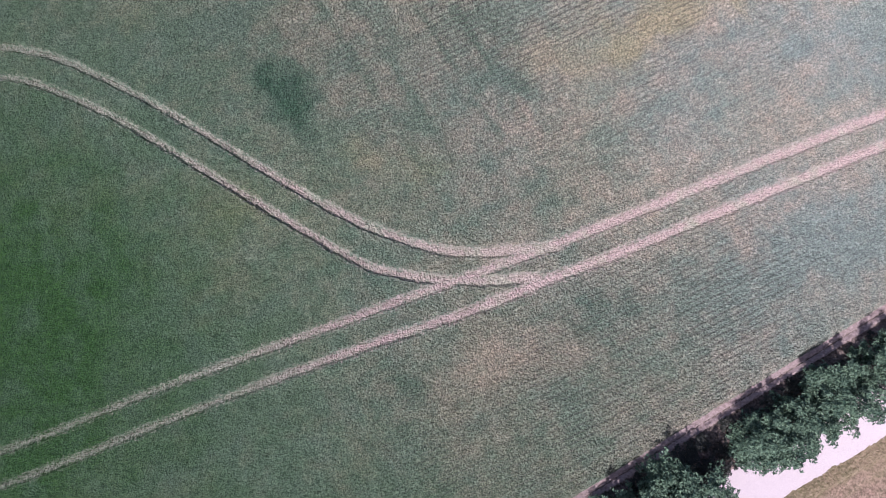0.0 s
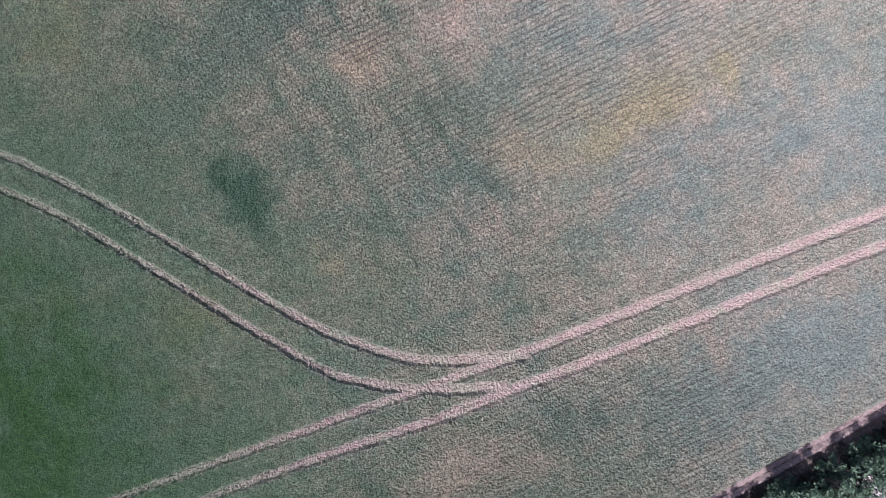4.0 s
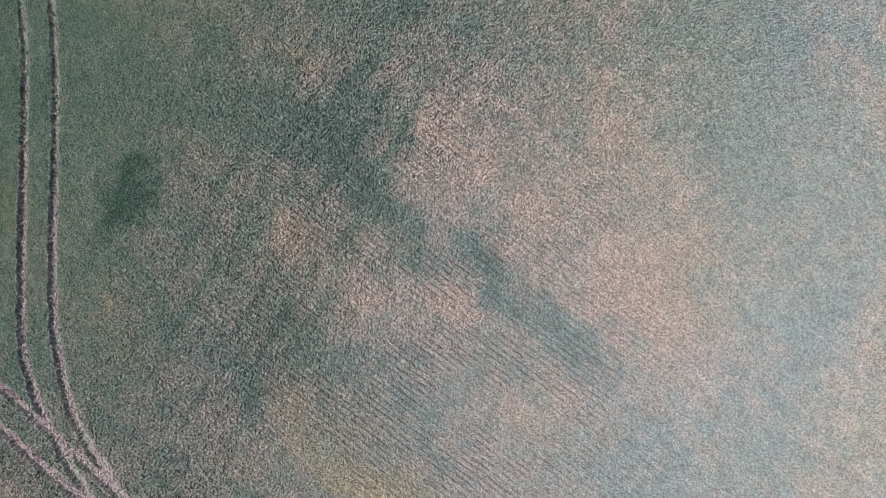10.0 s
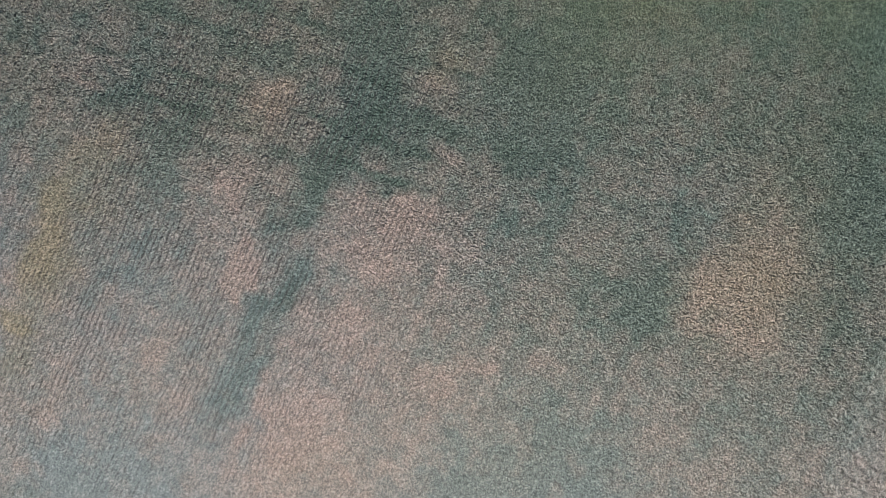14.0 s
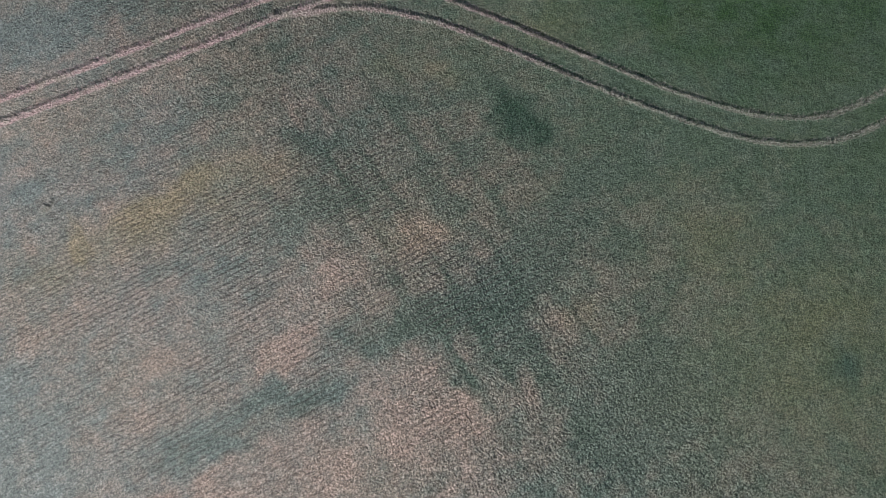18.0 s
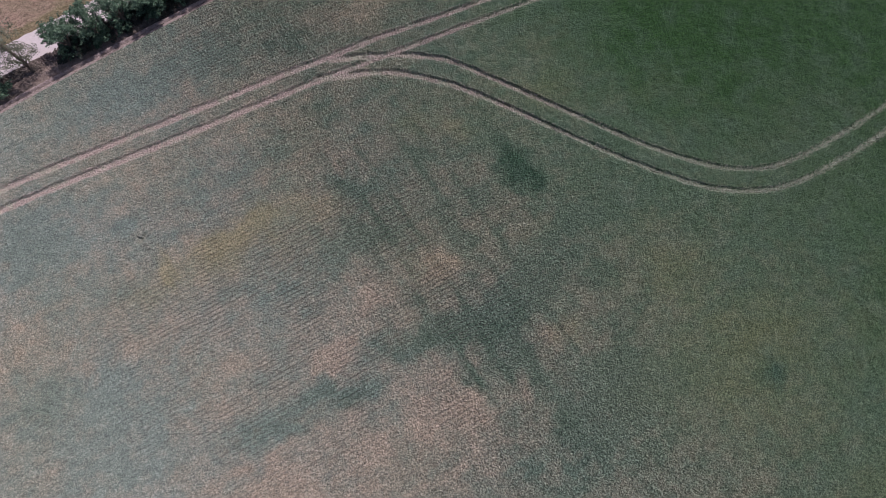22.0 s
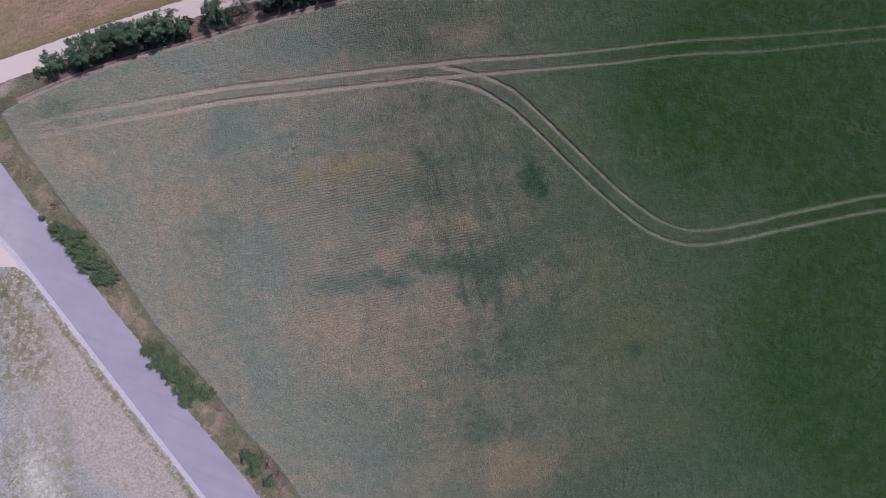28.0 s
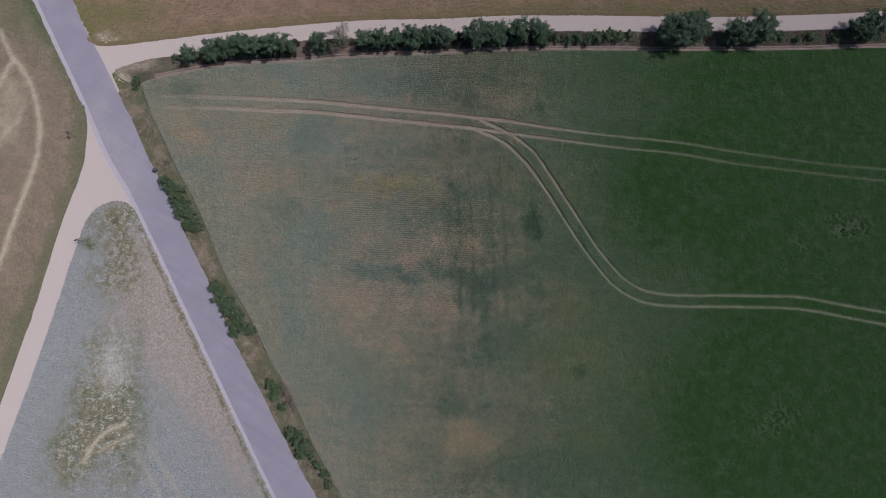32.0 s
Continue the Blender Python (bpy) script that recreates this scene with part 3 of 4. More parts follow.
    g.blob(ripe, 14.6, -6.7, 1.6, 4.7, -3, -0.31, 1.4)
    g.blob(deep, 14.6, -6.7, 1.6, 4.7, -3, 0.16, 1.4)
    g.blob(ripe, 10.7, -1.0, 4.4, 1.6, 14, -0.23, 1.4)
    g.blob(deep, 10.7, -1.0, 4.4, 1.6, 14, 0.12, 1.4)
    g.blob(ripe, 18.5, 6.9, 3.1, 1.9, 1, -0.27, 1.4)
    g.blob(ripe, -18.0, -3.3, 1.4, 0.7, 23, -0.27, 1.4)
    g.blob(deep, -18.0, -3.3, 1.4, 0.7, 23, 0.14, 1.4)
    g.blob(ripe, -14.5, -2.6, 1.6, 1.1, 1, -0.20, 1.4)
    g.blob(ripe, -28.4, 0.7, 2.6, 3.9, -18, -0.31)
    g.blob(ripe, -26.6, -3.3, 1.6, 0.9, 1, -0.20, 1.4)
    g.blob(deep, -26.6, -3.3, 1.6, 0.9, 1, 0.10, 1.4)
    g.blob(ripe, -19.9, 7.6, 8.8, 2.2, 27, -0.27, 1.4)
    g.blob(ripe, -30.9, 4.9, 2.5, 2.7, 1, -0.23, 1.4)
    g.blob(ripe, -26.1, -11.4, 1.3, 4.3, 9, -0.27, 1.4)
    g.blob(ripe, -21.9, -15.1, 1.2, 2.0, 2, -0.27, 1.4)
    g.blob(ripe, -24.8, -0.7, 0.5, 1.5, 42, -0.16, 1.4)
    g.blob(ripe, -8.8, -8.6, 2.1, 0.9, 22, 0.48, 1.4)
    g.blob(ripe, 0.8, -12.1, 3.7, 2.8, -17, 0.31)
    g.blob(ripe, -4.0, -14.9, 5.2, 1.7, 2, 0.19, 1.4)
    g.blob(ripe, -0.2, -0.4, 2.6, 1.5, 12, 0.31, 1.4)
    g.blob(yellow, -0.2, -0.4, 2.4, 1.4, 12, 0.25, 1.4)
    g.blob(ripe, 4.1, 0.5, 2.0, 1.1, 12, 0.22, 1.4)
    g.blob(ripe, 9.7, -6.2, 1.6, 1.0, 2, 0.35, 1.4)
    g.blob(ripe, 6.6, -10.2, 2.2, 1.1, -8, 0.31, 1.4)
    g.blob(ripe, -5.3, -1.4, 4.3, 2.2, 17, 0.16, 1.4)
    g.blob(ripe, -8.4, -5.8, 3.4, 1.5, 17, 0.18, 1.4)
    g.blob(yellow, -3.9, 12.8, 1.7, 1.2, 1, 0.35, 1.4)
    g.blob(yellow, -0.1, 12.3, 1.8, 1.2, -10, 0.40, 1.4)
    g.blob(ripe, -0.1, 12.1, 1.6, 1.1, -10, 0.18, 1.4)
    g.blob(ripe, 7.3, 3.1, 2.2, 1.0, 12, 0.19, 1.4)
    g.blob(yellow, 7.3, 3.1, 2.0, 0.9, 12, 0.15, 1.4)
    g.blob(ripe, -23.6, -7.9, 2.8, 1.5, 2, 0.26, 1.4)
    g.blob(ripe, -16.2, -9.1, 2.2, 1.2, 2, 0.18, 1.4)
    g.blob(ripe, -27.2, 4.3, 2.4, 1.4, 24, 0.26, 1.4)
    g.blob(ripe, -22.0, 0.5, 1.2, 0.9, 1, 0.13, 1.4)
    g.blob(ripe, -9.7, 8.3, 1.9, 0.4, -56, 0.40, 1.4)
    g.blob(yellow, -18.9, 0.2, 3.1, 1.5, 26, 0.50, 1.4)
    g.blob(yellow, -15.7, 2.8, 2.2, 1.4, 24, 0.45, 1.4)
    g.blob(yellow, -10.8, 4.4, 2.2, 1.5, 12, 0.30, 1.4)
    g.blob(ripe, -10.8, 4.4, 2.2, 1.5, 12, 0.18, 1.4)
    g.blob(yellow, -23.3, -1.8, 0.4, 1.6, 35, 0.80, 1.4)
    g.blob(yellow, -23.7, -3.9, 1.9, 1.0, 1, 0.30, 1.4)
    g.blob(ripe, -19.5, 1.2, 4.7, 1.9, 26, 0.18, 1.4)
    g.blob(yellow, 18.9, 0.2, 2.6, 1.9, 1, 0.30, 1.4)
    g.blob(yellow, 25.5, -4.9, 3.5, 2.0, 2, 0.35, 1.4)
    g.blob(yellow, 22.2, -9.6, 2.0, 2.1, 2, 0.30, 1.4)
    g.blob(yellow, 17.1, 3.9, 1.8, 1.9, 1, 0.20, 1.4)
    g.blob(ripe, -7.1, 18.1, 4.1, 0.8, 1, 0.26, 1.4)
    g.blob(ripe, 8.4, 16.1, 2.4, 1.0, -23, 0.31, 1.4)
    g.blob(ripe, 1.4, -12.6, 3.6, 2.2, -57, 0.22, 1.4)
    g.blob(ripe, 2.7, -11.0, 0.9, 0.4, -57, 0.26, 1.4)
    g.blob(ripe, -2.5, -17.7, 2.1, 1.2, -56, 0.18, 1.4)
    g.blob(ripe, -10.5, -18.2, 3.4, 3.9, -55, 0.22)
    g.blob(ripe, 0.1, -21.9, 1.9, 0.6, -26, 0.44, 1.4)
    g.blob(ripe, -2.9, -20.9, 1.3, 0.9, -56, 0.31, 1.4)
    g.blob(ripe, 4.0, -24.3, 1.6, 0.8, -57, 0.26, 1.4)
    g.blob(ripe, 19.2, -26.1, 1.6, 2.1, -58, 0.35, 1.4)
    g.blob(ripe, 15.2, -27.9, 1.8, 1.9, -58, 0.31, 1.4)
    g.blob(ripe, 15.3, -31.5, 2.7, 1.7, -57, 0.26, 1.4)
    g.blob(ripe, 6.4, -20.3, 2.8, 1.6, -57, 0.18, 1.4)
    g.blob(ripe, 8.6, -37.6, 3.8, 3.7, -56, 0.22)
    g.blob(ripe, -8.7, -8.2, 1.0, 1.2, -56, 0.44, 1.4)
    g.blob(ripe, -5.7, -4.0, 2.3, 2.8, -57, 0.18, 1.4)
    g.blob(ripe, -0.3, -0.0, 2.3, 1.3, -58, 0.31, 1.4)
    g.blob(yellow, -18.8, 1.1, 1.4, 2.5, -56, 0.40, 1.4)
    g.blob(yellow, -23.2, -0.9, 2.0, 0.3, -51, 0.60, 1.4)
    g.blob(yellow, 9.9, -5.7, 1.2, 0.9, -58, 0.35, 1.4)
    g.blob(ripe, 6.6, -7.4, 3.2, 0.9, -58, -0.23, 1.4)
    g.blob(deep, 6.6, -7.4, 3.2, 0.9, -58, 0.12, 1.4)
    g.blob(ripe, 9.9, -12.2, 1.8, 1.6, -58, -0.23, 1.4)
    g.blob(deep, 9.9, -12.2, 1.8, 1.6, -58, 0.12, 1.4)
    g.blob(ripe, 13.6, -13.5, 4.2, 2.7, -58, -0.27)
    g.blob(ripe, -12.6, -13.0, 1.6, 2.4, -56, -0.23, 1.4)
    g.blob(ripe, 10.4, -24.8, 2.5, 2.8, -57, -0.27, 1.4)
    g.blob(deep, 10.4, -24.8, 2.5, 2.8, -57, 0.14, 1.4)
    g.blob(ripe, 2.7, -28.9, 3.4, 3.8, -56, -0.31)
    g.blob(ripe, -3.0, -30.9, 5.1, 1.9, -40, -0.31, 1.4)
    g.blob(ripe, -4.9, -25.5, 1.6, 1.4, -56, -0.23, 1.4)
    g.blob(ripe, 2.5, -18.9, 2.4, 1.6, -57, -0.23, 1.4)
    g.blob(ripe, -1.6, -19.3, 1.0, 1.0, -56, -0.20, 1.4)
    g.blob(ripe, 19.6, -31.6, 1.5, 1.2, -58, -0.23, 1.4)
    g.blob(deep, 19.6, -31.6, 1.5, 1.2, -58, 0.12, 1.4)
    g.blob(ripe, 23.7, -27.9, 2.9, 1.9, -58, -0.35, 1.4)
    g.blob(ripe, 10.5, -30.1, 1.1, 1.8, -57, -0.23, 1.4)
    g.blob(ripe, 9.9, -37.3, 1.3, 1.2, -56, -0.23, 1.4)
    g.blob(ripe, -2.9, -13.7, 1.5, 0.4, -57, -0.20, 1.4)
    g.blob(ripe, -7.2, 1.4, 2.1, 2.5, -57, -0.20, 1.4)
    g.blob(ripe, -7.8, 5.9, 1.6, 1.3, -57, -0.20, 1.4)
    g.blob(deep, -7.8, 5.9, 1.6, 1.3, -57, 0.10, 1.4)
    g.blob(ripe, -12.0, -3.1, 1.2, 3.3, -56, -0.16, 1.4)
    g.blob(ripe, -16.7, -28.3, 4.4, 3.6, 24, -0.31)
    g.blob(ripe, -5.4, -29.9, 6.7, 4.2, 24, -0.35)
    g.blob(ripe, -23.6, -24.0, 2.5, 7.2, 54, -0.20, 1.4)
    g.blob(ripe, -31.4, -12.8, 3.1, 2.5, 24, -0.35, 1.4)
    g.blob(deep, -31.4, -12.8, 3.1, 2.5, 24, 0.18, 1.4)
    g.blob(ripe, -26.2, -15.1, 4.5, 3.2, 24, -0.23)
    g.blob(ripe, -36.2, 0.5, 4.0, 4.3, 24, -0.39)
    g.blob(ripe, -35.8, -0.2, 2.5, 2.6, 24, -0.20, 1.4)
    g.blob(deep, -35.8, -0.2, 2.5, 2.6, 24, 0.10, 1.4)
    g.blob(ripe, -48.8, 5.1, 12.6, 2.1, 32, -0.35, 1.4)
    g.blob(ripe, -28.7, 15.7, 10.1, 2.5, 28, -0.27, 1.4)
    g.blob(ripe, -47.1, -13.6, 3.3, 1.2, 34, -0.20, 1.4)
    g.blob(ripe, 14.9, -9.4, 4.8, 3.6, 24, -0.20)
    g.blob(ripe, 13.8, -23.0, 4.7, 2.6, 24, -0.16, 1.4)
    g.blob(ripe, -7.0, -41.0, 7.0, 2.1, 24, -0.23, 1.4)
    g.blob(ripe, -28.4, -33.1, 1.2, 7.2, 57, -0.23, 1.4)
    g.blob(ripe, -25.3, 0.8, 4.9, 1.2, 34, -0.16, 1.4)
    g.blob(ripe, -36.8, -10.4, 4.7, 3.0, 34, 0.44)
    g.blob(ripe, -52.4, -10.5, 4.4, 1.6, -6, 0.35, 1.4)
    g.blob(ripe, -39.7, -19.8, 4.1, 2.1, 24, 0.26, 1.4)
    g.blob(ripe, -32.0, -24.3, 1.9, 5.7, 55, 0.22, 1.4)
    g.blob(ripe, -21.2, -29.8, 1.7, 5.5, 54, 0.22, 1.4)
    g.blob(ripe, -12.5, -20.0, 6.0, 4.6, 24, 0.40)
    g.blob(ripe, -5.8, -23.4, 4.0, 2.0, 24, 0.22, 1.4)
    g.blob(ripe, 16.7, -27.5, 4.7, 3.0, 24, 0.40)
    g.blob(yellow, 16.7, -27.5, 4.7, 3.0, 24, 0.54)
    g.blob(ripe, -9.8, 25.1, 5.1, 2.3, 24, 0.35, 1.4)
    g.blob(ripe, -20.5, 16.0, 10.1, 1.2, 28, 0.22, 1.4)
    g.blob(ripe, -8.7, -7.7, 2.4, 1.0, 24, 0.26, 1.4)
    g.blob(yellow, -43.0, -2.5, 1.8, 1.2, 24, 0.48, 1.4)
    g.blob(yellow, -21.0, -0.6, 3.8, 2.3, 24, 0.30, 1.4)
    g.blob(yellow, -14.2, 2.5, 3.8, 2.2, 24, 0.24, 1.4)
    g.blob(yellow, 25.3, -5.6, 6.7, 4.8, 24, 0.48)
    g.blob(yellow, 19.4, 0.4, 4.4, 2.9, 24, 0.24)
    g.blob(yellow, 33.7, -15.8, 4.3, 2.6, 24, 0.42, 1.4)
    g.blob(yellow, 39.6, 24.3, 4.9, 2.2, 24, 0.36, 1.4)
    g.blob(yellow, 27.2, 34.0, 7.5, 1.4, 24, 0.30, 1.4)
    g.blob(ripe, 11.8, 4.1, 4.5, 2.4, 24, -0.23, 1.4)
    g.blob(deep, 11.8, 4.1, 4.5, 2.4, 24, 0.12, 1.4)
    g.blob(ripe, 15.1, 11.0, 3.2, 3.3, -17, -0.20)
    g.blob(deep, 15.1, 11.0, 3.2, 3.3, -17, 0.10)
    g.blob(ripe, 14.5, 25.5, 7.5, 3.1, 24, -0.23)
    g.blob(lush, 38.4, 32.4, 12.4, 5.1, 24, 0.25)
    g.blob(lush, 45.6, 3.5, 12.7, 9.3, 24, 0.10)


def crop_values(g):
    x, y = g.x, g.y
    east = 0.84 * x + 0.54 * y + 8 * (vnoise(x, y, 12.0, 15) - 0.5)
    ripe = 0.40 - 0.34 * np.clip((east + 8) / 34, 0, 1) + 0.10 * np.clip((-8 - east) / 16, 0, 1) + 0.16 * (vnoise(x, y, 9.0, 11) - 0.5) + 0.22 * (vnoise(x, y, 3.2, 12) - 0.5) + 0.34 * (vnoise(x, y, 1.0, 13) - 0.5) + 0.34 * (vnoise(x, y, 0.4, 24) - 0.5)
    lush = 0.30 * np.clip((east + 4) / 18, 0, 1) + 0.70 * np.clip((east - 7) / 52, 0, 1)
    yellow = 0.14 + 0.30 * (vnoise(x, y, 6.0, 14) - 0.5)
    u = x * math.cos(radians(ROWS)) + y * math.sin(radians(ROWS))
    v = y * math.cos(radians(ROWS)) - x * math.sin(radians(ROWS))
    ripe += 0.30 * (vnoise(u * 0.1, v, 0.7, 16) - 0.5) + 0.22 * (vnoise(u, v * 0.1, 0.9, 17) - 0.5)
    deep = np.zeros_like(x)
    wan = 0.75 * np.clip((-4 - east) / 20, 0, 1)
    thin = np.full(x.shape, 0.12)
    g.blob(thin, -6.0, -3.0, 18.0, 14.0, 31, 1.0)
    g.blob(thin, -18.0, 24.5, 16.0, 7.0, 33, 1.0)
    g.blob(thin, -22.0, -4.0, 12.0, 8.0, 31, 0.25)
    g.blob(ripe, -28.0, 17.0, 24.0, 5.0, 33, -0.32)
    g.blob(ripe, -4.0, -34.0, 20.0, 7.0, -27, -0.22)
    g.blob(ripe, -28.0, -20.0, 18.0, 5.0, -29, -0.14)
    g.blob(ripe, -26.0, -12.8, 5.0, 13.0, 33, -0.20)
    g.blob(ripe, -37.0, -22.3, 25.0, 3.6, -27, -0.20)
    g.blob(lush, 15.0, 47.0, 26.0, 7.0, 31, 0.24)
    patches(g, ripe, lush, yellow, deep)
    deep *= 0.55 + 0.9 * vnoise(x, y, 0.6, 25)
    for line, depth in zip(OLD_WHEELS, (0.75, 0.6, 0.45, 0.45)):
        w = g.near(smooth(line, 1.0), 1.2) + 0.35 * (vnoise(x, y, 0.8, 18) - 0.5)
        worn = np.exp(-(w / 0.30) ** 2) * np.clip(2.4 * vnoise(x, y, 3.0, 19) - 0.3, 0, 1)
        ripe -= 0.55 * depth * worn
        deep += 0.4 * depth * worn
    straight = np.minimum(g.near(TRAMS[0], 2.0), g.near(TRAMS[1], 2.0))
    curve = np.minimum(g.near(TRAMS[2], 2.0), g.near(TRAMS[3], 2.0))
    d = np.minimum(straight, curve)
    half = 0.17 + 0.12 * np.clip((10 - x) / 20, 0, 1) + 0.10 * (vnoise(x, y, 0.9, 22) - 0.5)
    tram = np.clip(1 - (d + 0.10 * (vnoise(x, y, 0.4, 21) - 0.5) - half) / 0.10, 0, 1)
    worn = 1 - 0.7 * np.clip((-38 - x) / 18, 0, 1)
    worn *= np.where(straight < curve, 1 - 0.70 * np.clip((x + 2) / 34, 0, 1), 1)
    worn *= np.where(curve <= straight, 1 - 0.30 * np.clip((x - 8) / 14, 0, 1), 1)
    tram *= worn
    edge = np.minimum(g.near(CN, 1.2), g.near(CW, 1.2))
    bare_far = np.clip((17 - x - 0.9 * np.maximum(y - 18, 0)) / 12, 0.12, 1) * np.where(curve < straight, 0.7, 1.0)
    lodged = np.zeros_like(x)
    g.blob(lodged, 51.5, 38.0, 3.2, 2.2, 40, 0.9)
    g.blob(lodged, 57.0, 3.0, 4.0, 1.6, 60, 0.7)
    g.blob(lodged, 46.0, 31.0, 3.0, 0.9, 20, 0.5)
    g.blob(lodged, -26.2, 1.2, 0.7, 0.35, 60, 1.2)
    lodged *= vnoise(x, y, 0.45, 23) > 0.5
    rng = g.rng.rand(g.nx, g.ny)
    return wan, thin * (1 - 0.8 * np.clip(lush, 0, 1)), deep, lodged, ripe, lush, yellow, tram, d, half, worn, edge, bare_far, rng


def crop():
    out_v, out_q, vals, base = [], [], {k: [] for k in ("ripe", "lush", "yellow", "deep", "bare", "flat", "wan", "thin", "track", "half", "worn")}, 0
    hull = np.array([(-40, 14), (-38, 32), (20, 39), (34, 20), (29, -29), (4, -46), (-20, -37), (-36, -20), (-38, -8)], float)
    wide = np.array([(-75, -12), (-66, 10), (40, 92), (94, -2), (40, -62), (8, -62)], float)
    for g, rough in ((Grid(-40, -46, 34, 39, 0.08, 0.95, 3), 0.17), (Grid(-66, -62, 96, 90, 0.19, 0.95, 4), 0.23), (Grid(-66, -76, 96, 90, 0.7, 0.95, 5), 0.3)):
        wan, thin, deep, lodged, ripe, lush, yellow, tram, near, half, worn, edge, bare_far, rnd = crop_values(g)
        h = 0.40 + rough * (1 - np.clip(1.3 * lush + 0.6 * wan, 0, 0.75)) * (rnd - 0.5) + 0.05 * (vnoise(g.x, g.y, 0.25, 32) - 0.5) + (0.08 if g.step < 0.1 else 0.10) * (vnoise(g.x, g.y, 0.5, 35) - 0.5)
        h *= 1 - 0.12 * np.clip(1 - (near - 0.2) / 0.4, 0, 1)
        h = np.maximum(h - 0.3 * lodged, 0.04)
        h = h * (1 - tram) + (0.04 + 0.16 * rnd) * tram
        h *= np.clip(edge / 0.5, 0.1, 1)
        keep = inside(g.x, g.y, CROP_POLY)
        if g.step < 0.1:
            keep &= inside(g.x, g.y, hull)
        elif g.step < 0.3:
            keep &= inside(g.x, g.y, wide) & ~inside(g.x, g.y, hull.mean(0) + (hull - hull.mean(0)) * 0.985)
        else:
            keep &= ~inside(g.x, g.y, wide.mean(0) + (wide - wide.mean(0)) * 0.98)
        data = {"ripe": np.clip(ripe, 0, 1), "lush": np.clip(lush, 0, 1), "deep": np.clip(deep, 0, 0.9), "yellow": 0.66 * np.clip(yellow, 0, 1), "bare": np.clip(bare_far, 0, 1), "flat": np.clip(0.2 * lodged, 0, 1), "wan": wan, "thin": np.clip(thin, 0, 1), "track": near, "half": half, "worn": worn}
        verts = np.stack([g.x, g.y, h], -1).reshape(-1, 3)
        vv, qq, dd = compact(verts, g.faces(keep), {k: a.ravel() for k, a in data.items()})
        out_v.append(vv), out_q.append(qq + base)
        base += len(vv)
        for k in vals:
            vals[k].append(dd[k])
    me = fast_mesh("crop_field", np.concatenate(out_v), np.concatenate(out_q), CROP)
    for k in vals:
        me.attributes.new(k, "FLOAT", "POINT").data.foreach_set("value", np.concatenate(vals[k]).astype(np.float32))
    return tagged(new("crop_field", me), "ripening cereal crop with tan and green patches and wheel tracks", "crop", "", "stuff")


crop()

# ---- rough grass and bare strips ----
def paint_triangle(g, f):
    g.blob(f["pink"], -37.2, -38.6, 21.2, 5.8, -31, 1.00, 1.5)
    g.blob(f["pink"], -30.3, -43.2, 8.6, 5.7, -7, 0.50)
    g.blob(f["fleck"], -40.2, -50.7, 2.5, 3.8, 33, 0.90)
    g.blob(f["pink"], -14.6, -50.4, 15.9, 2.9, -30, 0.70)
    g.blob(f["pink"], -43.7, -42.9, 3.9, 8.7, 33, 0.50)
    g.blob(f["weed"], -55.2, -30.0, 3.7, 2.6, 33, 0.72)
    g.blob(f["weed"], -51.1, -33.8, 2.9, 4.0, 33, 0.64)
    g.blob(f["weed"], -47.1, -35.9, 1.9, 3.9, 33, 0.40)
    g.blob(f["weed"], -50.0, -40.1, 3.4, 2.7, 33, 0.64)
    g.blob(f["weed"], -41.3, -49.2, 4.3, 4.7, 33, 0.72)
    g.blob(f["weed"], -43.4, -52.8, 1.9, 4.7, 33, 0.40)
    g.blob(f["weed"], -37.7, -54.7, 4.3, 3.7, 33, 0.56)
    g.blob(f["weed"], -36.6, -61.7, 5.7, 4.1, 73, 0.56)
    g.blob(f["weed"], -32.7, -59.1, 4.7, 2.7, 33, 0.48)
    g.blob(f["weed"], -35.8, -68.2, 3.3, 3.2, 33, 0.48)
    g.blob(f["weed"], -27.9, -64.6, 3.3, 3.6, 33, 0.40)
    g.blob(f["weed"], -38.5, -58.5, 3.8, 2.8, 33, 0.48)
    g.blob(f["green"], -56.1, -35.4, 2.2, 1.4, 33, 0.70)
    g.blob(f["green"], -38.1, -55.0, 5.7, 2.8, 33, 0.80)
    g.blob(f["green"], -37.1, -64.2, 4.7, 3.7, 73, 0.80)
    g.blob(f["green"], -35.1, -57.4, 3.8, 2.3, 33, 0.60)
    g.blob(f["green"], -29.9, -60.5, 2.4, 4.6, 33, 0.50)
    g.blob(f["green"], -54.6, -30.8, 3.0, 2.0, 33, 0.40)
    g.blob(f["green"], -40.1, -42.8, 1.0, 7.7, 33, 0.20)
    stroke(g, f["trail"], [(-34.8, -65.7), (-35.2, -63.6), (-34.8, -60.2), (-32.8, -57.0)], 0.45, 0.9)
    stroke(g, f["trail"], [(-33.8, -63.1), (-32.6, -60.7), (-30.7, -57.8)], 0.35, 0.6)
    stroke(g, f["trail"], [(-27.3, -57.7), (-23.1, -59.3), (-18.0, -61.5)], 0.5, 0.3)
    stroke(g, f["trail"], [(-29.3, -59.6), (-25.1, -61.1), (-19.9, -63.6)], 0.5, 0.25)


